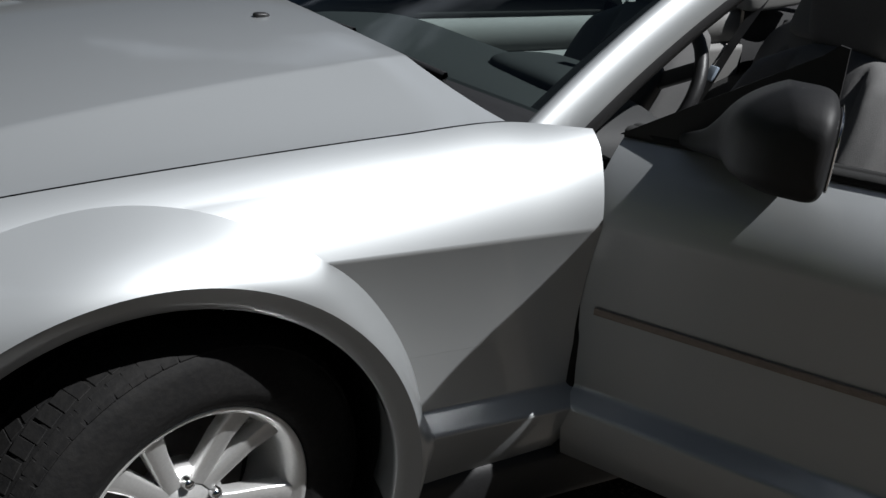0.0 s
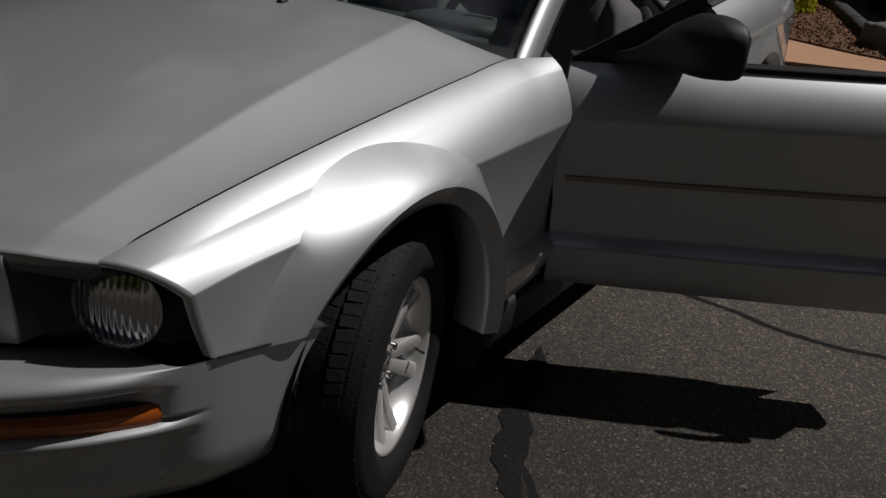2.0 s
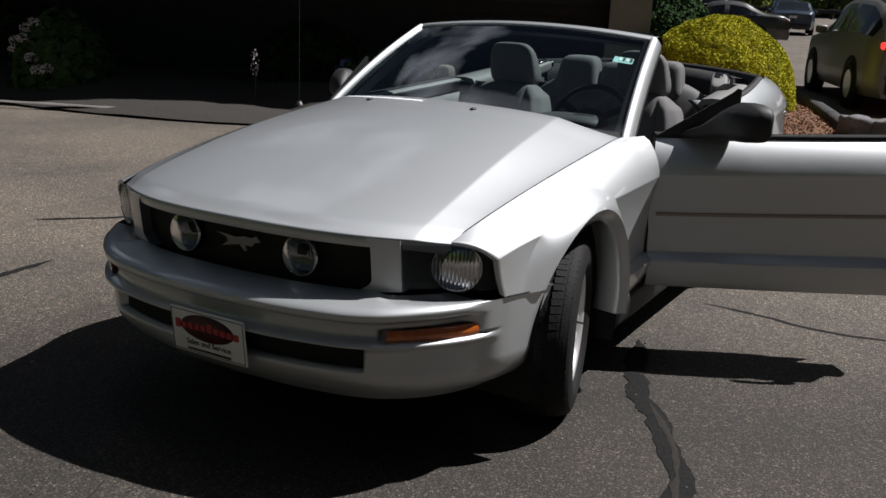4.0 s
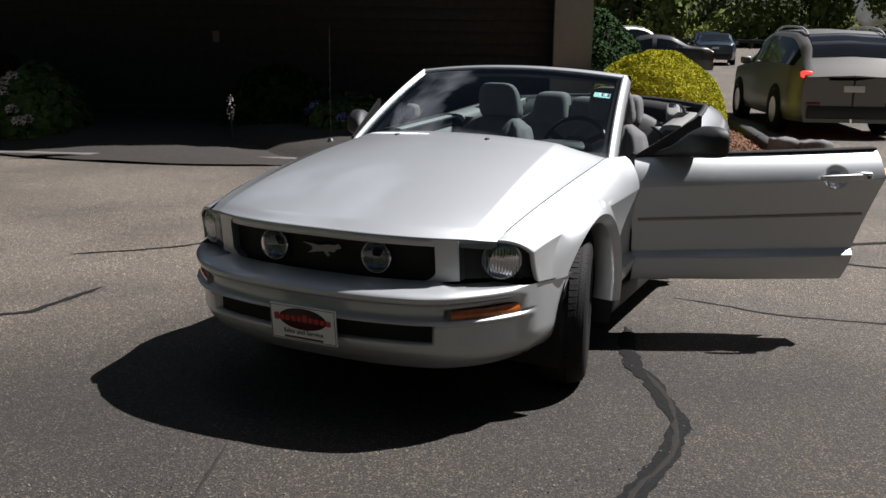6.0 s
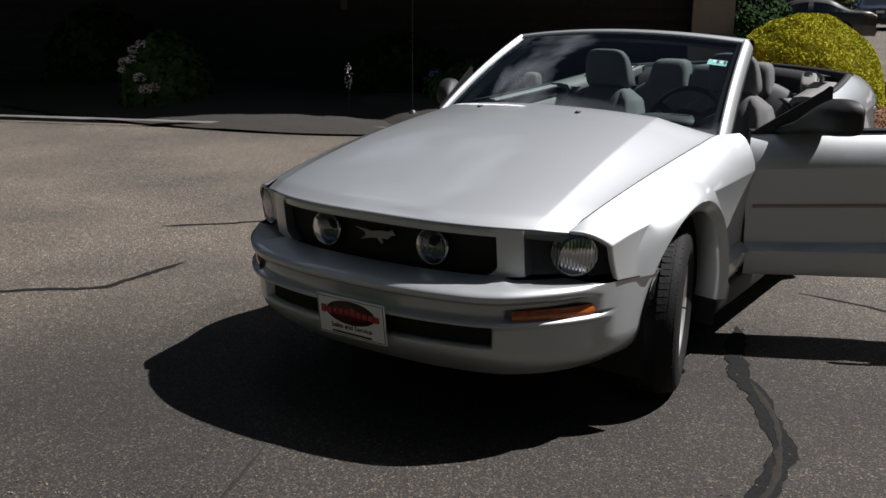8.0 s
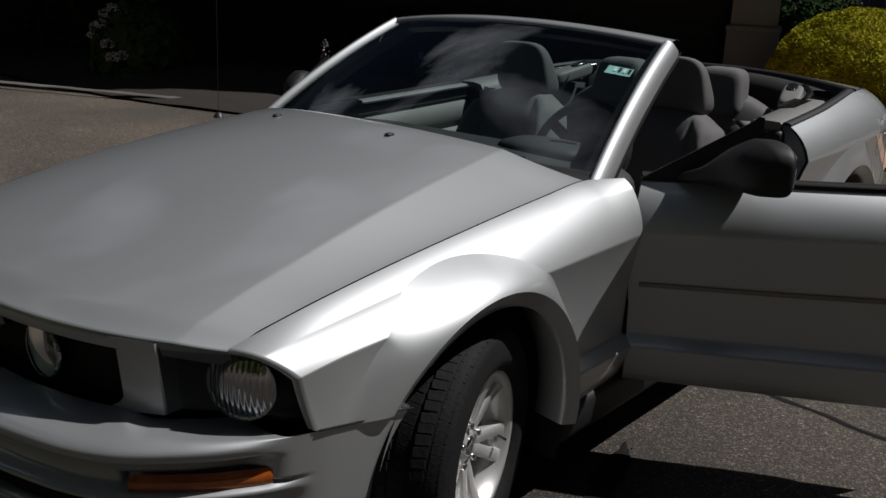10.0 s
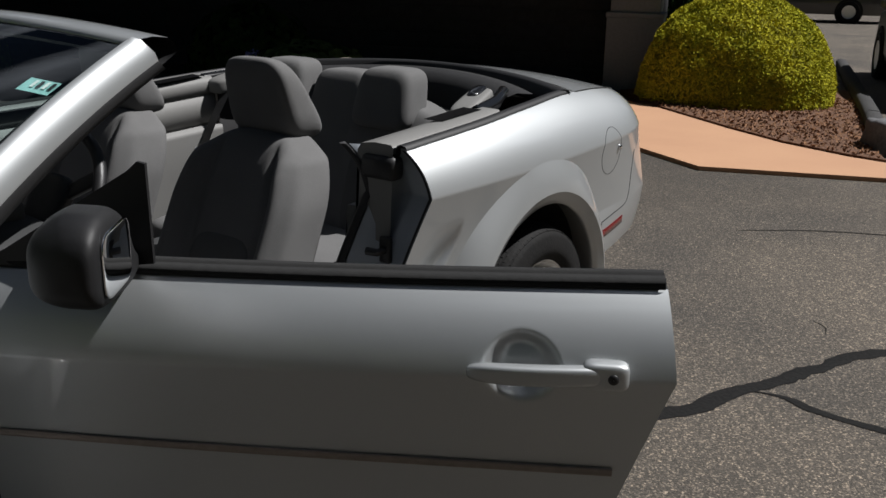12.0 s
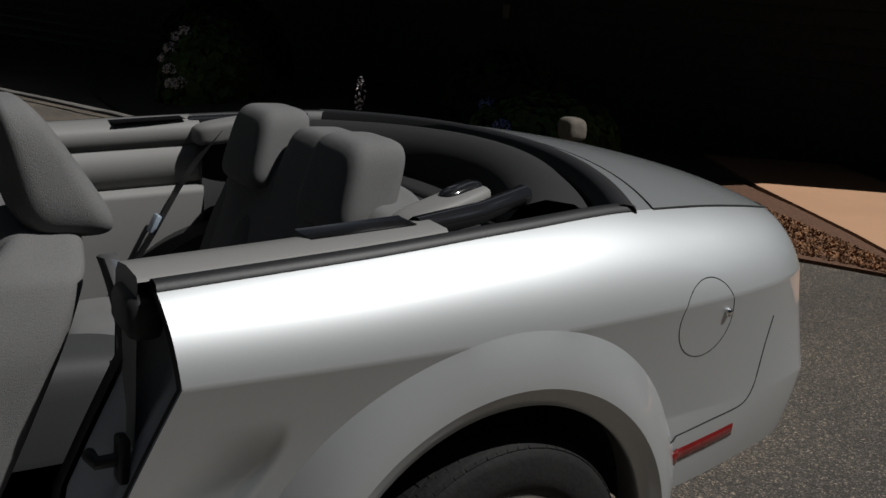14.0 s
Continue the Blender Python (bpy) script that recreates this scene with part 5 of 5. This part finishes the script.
crack([(-0.9, 2.75), (-0.65, 2.53), (-0.33, 2.22), (-0.15, 2.24), (0.26, 2.26)], 0.05, TAR, 3, "short dark tar line on the asphalt")
crack([(0.76, 3.12), (1.12, 2.81), (1.58, 2.62), (2.0, 2.6)], 0.04, TAR, 4, "short dark tar line on the asphalt")
crack([(-1.24, 0.16), (-1.4, 0.09), (-1.71, -0.05), (-2.0, -0.2)], 0.016, CRACK, 5, "thin crack in the asphalt")
crack([(2.5, -1.2), (2.71, -1.29), (2.89, -1.29), (3.1, -1.38), (3.36, -1.47), (3.76, -1.64), (3.94, -1.68), (4.24, -1.96), (4.6, -2.3), (5.2, -2.6)], 0.075, TAR, 6, "dark tar sealant along a winding asphalt crack")
crack([(3.36, -1.5), (3.38, -1.59), (3.33, -1.78), (3.34, -1.95), (3.25, -2.4)], 0.045, TAR, 7, "branch of dark tar sealant")
crack([(3.05, -1.31), (3.14, -1.10), (3.3, -0.95)], 0.014, CRACK, 8, "thin crack in the asphalt")
crack([(4.3, -1.45), (4.25, -1.52), (4.14, -1.55)], 0.012, CRACK, 9, "thin twig-like crack in the asphalt")
crack([(5.6, -0.6), (5.9, -1.0), (6.2, -1.7)], 0.02, CRACK, 10, "thin crack in the asphalt")
crack([(-3.0, 1.6), (-2.4, 1.05), (-2.13, 0.60), (-2.0, 0.34), (-1.85, 0.0), (-1.74, -0.27), (-1.6, -0.9)], 0.03, CRACK, 12, "crumbling edge of the darker asphalt", 0.004, 0.8)


# loose grit along the edge of the darker asphalt
rng = np.random.default_rng(31)
way = curve([(i, *q) for i, q in enumerate(((-3.0, 1.6), (-2.4, 1.05), (-2.13, 0.60), (-2.0, 0.34), (-1.85, 0.0), (-1.74, -0.27), (-1.6, -0.9)))])(rng.uniform(0, 6, 1500))
spot = np.concatenate([way + rng.normal(0, 0.12, (1500, 2)), rng.uniform((-2.6, -1.6), (1.6, 0.4), (500, 2))])
grit = leaf_mesh(np.column_stack([spot, np.full(len(spot), 0.004)]), np.tile((0, 0, 1.0), (len(spot), 1)), 0.007, rng, 1.3, 0.5)
grit.materials.append(material("pale_grit", (0.17, 0.15, 0.12), 0.95, grain=0.6, scale=60))
tagged(new("loose_grit", grit), "loose pale grit scattered on the asphalt", "grit", kind="stuff")


def slab(name, outline, z0, z1, mat, label, category, kind="structure"):
    b = bmesh.new()
    f = b.faces.new([b.verts.new((x, y, z1)) for x, y in outline])
    if f.normal.z < 0:
        f.normal_flip()
    r = bmesh.ops.extrude_face_region(b, geom=[f])
    bmesh.ops.translate(b, verts=[q for q in r["geom"] if isinstance(q, bmesh.types.BMVert)], vec=(0, 0, z0 - z1))
    bmesh.ops.recalc_face_normals(b, faces=b.faces[:])
    me = bpy.data.meshes.new(name)
    b.to_mesh(me)
    b.free()
    me.materials.append(mat)
    return tagged(new(name, me), label, category, kind=kind)


slab("walkway", [(7.13, 0.27), (7.76, -1.21), (8.15, -2.3), (8.9, -2.3), (8.3, -1.1), (8.42, -0.55), (8.72, 0.12), (9.2, 0.81), (10.1, 1.95), (11.6, 4.6), (10.2, 5.4), (9.12, 3.7), (8.2, 2.0)], -0.1, 0.035, RAMP, "orange-tan painted concrete walkway", "walkway")


def mound(name, cx, cy, rx, ry, h, mat, label, seed):
    a, r = np.meshgrid(np.linspace(0, 2 * np.pi, 90, endpoint=False), np.linspace(0.01, 1, 40))
    x, y = cx + rx * r * np.cos(a), cy + ry * r * np.sin(a)
    z = h * (1 - r ** 2.5) + 0.015 * np.array([[noise.noise(Vector((u * 5, v * 5, seed))) for u, v in zip(p, q)] for p, q in zip(x, y)]) - 0.01
    me = grid_mesh(name, np.stack([x, y, z], -1), closed=True)
    me.materials.append(mat)
    return tagged(new(name, me), label, "mulch bed", kind="structure")


BED = [(8.36, -0.85), (8.425, -0.55), (8.725, 0.12), (9.205, 0.81), (10.1, 1.94), (11.2, 3.0), (13.0, 2.6), (13.4, 0.7), (10.63, -0.12), (8.95, -0.6)]
slab("mulch_bed", BED, -0.05, 0.055, MULCH, "reddish bark mulch bed under the golden bush", "mulch bed")
mound("mulch_bed", 11.5, 1.6, 1.6, 1.25, 0.14, MULCH, "mulch heaped round the foot of the golden bush", 1)
# much darker than the sunlit mulch: the building's shade is in this colour
SHADED_SOIL = material("shaded_soil", (0.03, 0.026, 0.022), 0.95, grain=0.6, scale=40, bump=0.7)
mound("mulch_bed", 6.75, 4.6, 1.15, 3.0, 0.35, SHADED_SOIL, "mulch bed with the building's shade put into its colour", 5)
mound("mulch_bed", 6.4, 9.0, 2.0, 5.0, 0.3, SHADED_SOIL, "mulch bed with the building's shade put into its colour", 8)
slab("mulch_bed", [(7.4, 1.0), (7.05, 1.58), (6.55, 2.5), (6.4, 4.3), (9.2, 4.1), (8.64, 2.9), (8.18, 2.05), (7.7, 1.26)], -0.05, 0.025, MULCH, "strip of bark mulch beside the walkway", "mulch bed")
rng = np.random.default_rng(12)
p = np.column_stack([rng.uniform(8.4, 12.4, 8000), rng.uniform(-0.8, 2.4, 8000)])
inside = np.zeros(len(p), bool)
for (ax, ay), (bx, by) in zip(BED, BED[1:] + BED[:1]):
    inside ^= ((ay > p[:, 1]) != (by > p[:, 1])) & (p[:, 0] < (bx - ax) * (p[:, 1] - ay) / (by - ay) + ax)
p = p[inside]
w = rng.random((4200, 2))
strip_side = np.column_stack([7.4 - 0.85 * w[:, 1] + w[:, 0] * (0.25 + 1.75 * w[:, 1]), 1.0 + 2.2 * w[:, 1] + 0.4 * w[:, 0]])
rr = np.minimum(1, np.hypot((p[:, 0] - 11.5) / 1.6, (p[:, 1] - 1.6) / 1.25))
spread = np.concatenate([np.column_stack([p, np.maximum(0.055, 0.14 * (1 - rr ** 2.5)) + 0.008]), np.column_stack([strip_side, np.full(len(strip_side), 0.032)])])
chips = leaf_mesh(spread, np.tile((0, 0, 1.0), (len(spread), 1)), 0.02, rng, 2.4, 0.8)
chips.materials.append(material("bark_chip", (0.29, 0.145, 0.068), 0.95, grain=0.7, scale=12, tint=(0.07, 0.035, 0.02)))
tagged(new("bark_chips", chips), "loose reddish bark chips on the bed", "bark chips", kind="stuff")
# kerbs
for k, pts in enumerate(([(8.95, -0.7), (9.8, -0.44), (10.62, -0.2)], [(10.66, -0.19), (12.0, 0.22), (13.4, 0.66)], [(13.45, 0.68), (15.3, 1.25), (17.2, 1.85)])):
    q = np.array(pts)
    n = np.array((0, 1.0))
    prof = [(-0.09, 0.0), (-0.09, 0.13), (-0.06, 0.165), (0.05, 0.17), (0.09, 0.13), (0.09, 0.0)]
    kb = grid_mesh("kerb", np.array([[(x, y + o, z) for x, y in curve(np.column_stack([[0, 1, 2], q]))(np.linspace(0, 2, 14))] for o, z in prof]))
    kb.materials.append(KERB)
    tagged(new("kerb_timber", kb), "weathered dark timber kerb edging the mulch", "kerb", group="kerb timbers", kind="structure")
for bx, by, sx, sy, turn in ((9.05, -0.68, 0.24, 0.16, 25), (8.95, -1.08, 0.2, 0.16, 70)):
    boulder = blob(sx, sy, 0.17, 0.45, 30, 18, lambda q: q * (1 + 0.25 * np.array([[noise.noise(Vector(c) * 7 + Vector((bx, 0, 0))) for c in r] for r in q]))[..., None])
    boulder.materials.append(material("dark_boulder", (0.15, 0.15, 0.155), 0.9, grain=0.5, scale=40, stain=0.4, stain_scale=5, bump=0.5))
    tagged(new("boulder", boulder), "dark grey angular boulder at the end of the timber kerb", "boulder", group="boulders").matrix_basis = pose(bx, by, 0.13, 0, 0, turn)
edge = strip([(2.0, 13.5), (4.05, 8.7), (5.52, 4.99), (6.3, 2.9)], 0.055, 0.03, 4, 0.3, 0.08, 0.02)
edge.materials.append(STONE)
tagged(new("bed_edging", edge), "pale low stone edging along the planted bed", "edging", kind="structure")

# building: dark wall in shade, unseen roof, grey column
d = Vector((-0.37, 0.93, 0)).normalized()
wall = thing("building", pose(11.9, 3.3, 0, 0, 0, math.degrees(math.atan2(d.y, d.x))), "dark brown building with a covered front", "building")
for i in range(20):
    part("siding_board", box(-0.3, 27, -0.34 - 0.006 * (i % 2), -0.3, i * 0.2, i * 0.2 + 0.192, 0.004, 1), WALL, wall)
part("wall", box(-0.3, 27, -10, -0.312, 0, 4.2), WALL, wall)
part("wall_box", box(6.1, 6.22, -0.3, -0.25, 1.35, 1.55, 0.01), STONE, wall, "small pale wall box")
# out of view: outline set by where its shadow edge has to fall
slab("roof", [(8.0, 2.2), (10.94, 2.1), (12.3, 1.3), (13.6, 1.0), (25, 10), (20, 40), (-7.2, 40), (5.95, 7.0)], 3.4, 3.75, WALL, "unseen flat roof, outlined to shade the bed and walkway", "roof")
colm = thing("column", pose(11.95, 3.2, 0, 0, 0, 21), "square grey painted column on a wider plinth", "column")
part("shaft", box(-0.32, 0.32, -0.32, 0.32, 1.0, 3.4, 0.01), COLUMN, colm)
part("plinth", box(-0.36, 0.36, -0.36, 0.36, 0.0, 0.94, 0.01), COLUMN, colm)
part("plinth_cap", box(-0.375, 0.375, -0.375, 0.375, 0.935, 1.005, 0.012), COLUMN, colm)

# planting
shrub(pose(11.5, 1.62, 0.06), 1.22, 1.17, 1.27, 110000, 0.017, GOLDEN, "rounded golden-yellow evergreen bush on mulch", seed=3, core=0.95, lump=0.045, long=2.8, stray=0.75, inner=material("golden_core", (0.28, 0.27, 0.016), 0.9, grain=0.8, scale=40, bump=1.0))
shrub(pose(5.45, 8.6, 0.12), 0.66, 0.66, 0.95, 2600, 0.09, GREEN, "green hydrangea bush with pale pink flower heads", seed=6, flowers=12, petal=PETAL)
shrub(pose(7.25, 4.7, 0.3), 0.8, 0.6, 0.45, 2200, 0.07, GREEN, "low green hydrangea with a few blue flowers", seed=7, flowers=4, petal=PETAL_BLUE)
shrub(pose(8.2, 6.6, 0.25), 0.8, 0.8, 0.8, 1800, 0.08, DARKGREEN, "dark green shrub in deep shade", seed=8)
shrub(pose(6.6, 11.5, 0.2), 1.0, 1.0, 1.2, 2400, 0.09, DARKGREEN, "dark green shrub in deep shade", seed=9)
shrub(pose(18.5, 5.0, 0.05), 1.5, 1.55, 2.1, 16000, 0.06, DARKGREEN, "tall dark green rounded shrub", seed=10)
rock = blob(0.10, 0.09, 0.09, 0.55, 24, 16, lambda q: q * (1 + 0.2 * np.array([[noise.noise(Vector(c) * 6) for c in r] for r in q]))[..., None])
rock.materials.append(material("tan_stone", (0.12, 0.105, 0.085), 0.9, grain=0.5, scale=30, bump=0.4))
tagged(new("rock", rock), "tan rock among the hydrangea leaves", "rock").matrix_basis = pose(6.45, 3.4, 0.62)
st = thing("garden_stake", pose(5.75, 5.6, 0.05), "thin dark garden stake with pale petals", "garden ornament")
part("stake", tube([(0, 0, 0), (0.01, 0, 0.3), (0, 0.01, 0.68)], 0.008, 6), BLACK, st)
q, nn = dome_points(60, 0.05, 0.05, 0.16, rng, low=-0.9)
part("blossom", leaf_mesh(q + np.array((0, 0, 0.55)), nn * 0.05, 0.022, rng, 1.2), PETAL, st)


# woods: the far line, and an unseen ring round the lot
def woods(x, y, z, k, spread, height, leaf, seed):
    rng = np.random.default_rng(seed)
    p, n = [], []
    for cx, cy in zip(x, y):
        h = height * rng.uniform(0.75, 1.2)
        for _ in range(7):
            c = np.array((cx + rng.normal(0, spread * 0.45), cy + rng.normal(0, spread * 0.45), z + h * rng.uniform(0.15, 0.85)))
            q, m = dome_points(k, spread * 0.55, spread * 0.55, h * 0.22, rng, 0.3, 0.4, -0.9)
            p.append(q + c)
            n.append(m)
    return leaf_mesh(np.concatenate(p), np.concatenate(n) * spread, leaf, rng)


yy = np.linspace(-36, 62, 30)
far = woods(92 + 6 * np.sin(yy * 0.9), yy, -1.0, 300, 3.8, 14, 0.42, 21)
far.materials.append(WOODS)
tagged(new("far_woods", far), "line of leafy trees beyond the parking lot", "woods", kind="stuff")
# tree ring added out of view; it screens the low sky and is reflected
a = np.linspace(math.radians(95), math.radians(328), 60)
ring = woods(30 * np.cos(a), 30 * np.sin(a), -1.0, 90, 3.0, 13, 0.7, 22)
ring.materials.append(WOODS)
tagged(new("woods", ring), "unseen leafy trees added round the parking lot", "woods", kind="stuff")
rng = np.random.default_rng(5)
ye = np.linspace(-20, 50, 70)
p = np.concatenate([dome_points(220, 1.5, 1.5, rng.uniform(1.5, 3.2), rng, 0.3)[0] + np.array((87 + rng.normal(0, 1.5), c, 0.6)) for c in ye])
us = leaf_mesh(p, np.tile((-0.7, 0, 0.7), (len(p), 1)), 0.22, rng)
us.materials.append(foliage("bright_brush", (0.012, 0.03, 0.008), (0.2, 0.22, 0.035), 0.25))
tagged(new("brush", us), "bright yellow-green brush below the trees", "brush", kind="stuff")
pole = thing("utility_pole", pose(88, 22.5, 0.7), "grey utility pole at the lot's far edge", "pole")
part("shaft", tube([(0, 0, 0), (0, 0, 4), (0, 0, 9)], 0.16, 10, [1, 0.9, 0.75]), BARK, pole)
rail = thing("guard_rail", pose(80, 6, 0.72), "low weathered timber guard rail", "guard rail")
part("rail", box(-0.1, 0.1, -8, 26, 0.45, 0.75, 0.03), KERB, rail)
for i in range(12):
    part("post", box(-0.12, 0.12, -8 + i * 3, -7.75 + i * 3, -0.1, 0.8, 0.02), KERB, rail)


# ---- parked cars ----
CAR_GLASS = material("dark_car_glass", (0.012, 0.015, 0.018), 0.06, coat=0.5)


def parked_car(m, kind, paint, label, lit=False):
    """kind: side outline keys (x, sill-to-belt height, top height, half width); the nose points to -x."""
    belt, roof, glass_x, length, wheels, r = kind
    c = thing("parked_car", m, label, "car", "cars parked in the lot")
    n = 90
    x = np.linspace(0, length, n)
    zb, zt = curve(belt)(x)[:, 0], curve(roof)(x)[:, 0]
    zt = np.maximum(zt, zb)
    hw = 0.93 * (1 - 0.22 * smooth(0.5, 0, x) - 0.16 * smooth(length - 0.45, length, x))
    green = smooth(0.02, 0.35, zt - zb)
    top_w = hw * (0.92 - 0.14 * green)
    rows = []
    for w, z in ((hw * 0.93, np.full(n, 0.24)), (hw, np.full(n, 0.42)), (hw * 1.0, np.full(n, 0.62)), (hw * 0.985, zb - 0.1), (hw * 0.965, zb), (top_w, zt - 0.04 * green - 0.01), (top_w * 0.86, zt), (0 * top_w, zt + 0.03)):
        rows.append(np.stack([x, -w, z], -1))
    v = np.array(rows)
    v = np.concatenate([v, v[::-1][1:] * np.array((1, -1, 1))])
    part("body", grid_mesh("body", v), paint, c)
    ends = []
    for e in (0, -1):
        ring = v[:, e]
        ends.append(grid_mesh("end", np.array([ring, ring * np.array((1, 0.02, 1))])))
    part("nose", ends[0], paint, c), part("tail", ends[1], paint, c)
    x0, x1, x2, x3 = glass_x
    sel = lambda a, b: [i for i in range(n) if a <= x[i] <= b]
    for s in (-1, 1):
        mid = (x1 + x2) / 2
        for k, (a, b) in enumerate(((x0 + 0.25, mid - 0.05), (mid + 0.05, x3 - 0.12))):
            ii = sel(a, b)
            lo = np.stack([x[ii], s * (hw[ii] * 0.965 + 0.004), zb[ii] + 0.02], -1)
            t = np.clip((zt[ii] - zb[ii] - 0.1) / 0.3, 0, 1)[:, None]
            hi = np.stack([x[ii], s * (top_w[ii] + 0.006), zt[ii] - 0.04 * green[ii] - 0.03], -1)
            hi = lo + (hi - lo) * 0.96
            part("side_window", grid_mesh("side_window", np.array([lo, hi]), flip=s > 0), CAR_GLASS, c)
        part("tail_lamp", box(length - 0.2, length - 0.03, *sorted((s * 0.64, s * 0.80)), 0.93 if r > 0.35 else 0.8, 1.04 if r > 0.35 else 0.9, 0.03, 3), LIT_RED if lit else RED, c, "lit red tail lamp" if lit else "")
        part("head_lamp", box(-0.01, 0.25, *sorted((s * 0.5, s * 0.72)), 0.62, 0.74, 0.03), LENS_GREY, c)
        part("wing_mirror", blob(0.06, 0.1, 0.07, 0.6, 16, 10), paint, c, "", Matrix.Translation((x0 + 0.55, s * 1.02, float(curve(belt)(np.array(x0 + 0.5))[0]) + 0.06)))
    for nm, (a, b) in (("windscreen", (x0, x1)), ("rear_window", (x2, x3))):
        ii = sel(a + 0.03, b - 0.03)
        g = np.array([np.stack([x[ii], k * top_w[ii] * 0.84, zt[ii] + 0.012 + 0.03 * (1 - abs(k))], -1) for k in np.linspace(-1, 1, 7)])
        part(nm, grid_mesh(nm, g, flip=True), CAR_GLASS, c)
    for wx in wheels:
        for s in (-1, 1):
            w = part("wheel", disc([(0.001, -0.09), (r * 0.55, -0.1), (r * 0.62, -0.115), (r * 0.66, -0.09), (r * 0.7, -0.12), (r * 0.9, -0.115), (r, -0.07), (r, 0.1), (0.01, 0.11)], 36), RUBBER, c, "", Matrix.Translation((wx, s * 0.84, r)) @ pose(0, 0, 0, 0, 0, 0 if s < 0 else 180))
            part("hub_cap", disc([(0.001, -0.112), (r * 0.2, -0.116), (r * 0.55, -0.106), (r * 0.6, -0.112)], 24), ALLOY, w)
            part("wheel_arch", disc([(r * 0.98, -0.096), (r * 1.2, -0.104), (r * 1.22, -0.09)], 30), WELL, w)
    if r > 0.35:
        for s in (-1, 1):
            xs = np.linspace(2.0, 4.15, 24)
            part("roof_rail", tube([(q, s * 0.60, float(curve(roof)(np.array(q))[0]) + 0.02 + 0.045 * max(0.0, math.sin(math.pi * (q - 2.0) / 2.15)) ** 0.4) for q in xs], 0.018, 6), LENS_GREY, c)
            part("bumper_reflector", box(length - 0.06, length + 0.012, *sorted((s * 0.5, s * 0.72)), 0.50, 0.56, 0.01), RED, c)
    part("bumper_strip", box(length - 0.02, length + 0.03, -0.7, 0.7, 0.3, 0.5, 0.02), BLACK, c)
    part("plate_blank", box(length + 0.0, length + 0.035, -0.16, 0.16, 0.72, 0.82, 0.005), WHITE, c)
    return c


LENS_GREY = material("lamp_grey", (0.5, 0.52, 0.54), 0.15, 0.3, grain=0.3, scale=40)
LIT_RED = material("lit_red_lamp", (0.6, 0.03, 0.02), 0.3)
LIT_RED.node_tree.nodes["Principled BSDF"].inputs["Emission Color"].default_value = (1, 0.06, 0.04, 1)
LIT_RED.node_tree.nodes["Principled BSDF"].inputs["Emission Strength"].default_value = 0.8
SUV = ([(0, 0.85), (0.5, 0.98), (1.3, 1.06), (3.5, 1.12), (4.6, 1.08), (4.77, 0.95)], [(0, 0.86), (0.3, 0.98), (1.15, 1.1), (1.95, 1.58), (2.6, 1.68), (3.7, 1.66), (4.3, 1.52), (4.66, 1.1), (4.77, 0.95)], (1.2, 1.95, 4.0, 4.6), 4.77, (0.93, 3.67), 0.36)
SEDAN = ([(0, 0.7), (0.6, 0.84), (1.6, 0.93), (3.6, 0.97), (4.5, 0.96), (4.75, 0.86)], [(0, 0.72), (0.4, 0.84), (1.4, 0.97), (2.2, 1.38), (2.7, 1.44), (3.2, 1.4), (4.0, 1.06), (4.5, 1.02), (4.75, 0.9)], (1.4, 2.2, 3.15, 4.0), 4.75, (0.95, 3.7), 0.325)
PAINT_TAN = material("champagne_paint", (0.2, 0.195, 0.185), 0.4, 0.4, coat=0.15, grain=0.05, scale=800)
PAINT_BLUE = material("dark_blue_paint", (0.02, 0.035, 0.06), 0.35, 0.3, coat=1.0, grain=0.1, scale=800)
PAINT_BLACK = material("black_paint", (0.012, 0.012, 0.013), 0.3, 0.2, coat=1.0, grain=0.1, scale=800)
PAINT_WHITE = material("white_paint", (0.75, 0.75, 0.74), 0.4, 0.0, coat=1.0, grain=0.03, scale=800)


def parked(x, y, heading, kind, paint, label, lit=False):
    """x, y: the car's middle; heading: the way the nose points, in degrees."""
    a = radians(heading)
    h = kind[3] / 2
    parked_car(Matrix.Translation((x + h * math.cos(a), y + h * math.sin(a), float(ground_z(np.array(x))))) @ pose(0, 0, 0, 0, 0, heading + 180), kind, paint, label, lit)


parked(14.7, -0.43, 21, SUV, PAINT_TAN, "champagne-silver sport utility car with lit tail lamps", True)
parked(44, 6.6, 12, SEDAN, PAINT_BLUE, "dark blue sedan parked in the lot")
parked(58, 9.6, 15, SEDAN, PAINT_BLUE, "dark blue sedan parked behind another")
parked(62, 16.0, 15, SEDAN, PAINT_BLUE, "blue sedan parked by the guard rail")
parked(66, 17.6, 20, SUV, PAINT_BLACK, "black sport utility car parked by the guard rail")
parked(46, 11.0, -62, SUV, PAINT_WHITE, "white sport utility car parked by the shrubs")
parked(31.0, 6.7, 104, SEDAN, material("dark_grey_paint", (0.06, 0.058, 0.056), 0.4, 0.5, coat=1.0, grain=0.05, scale=800), "dark grey sedan parked broadside")
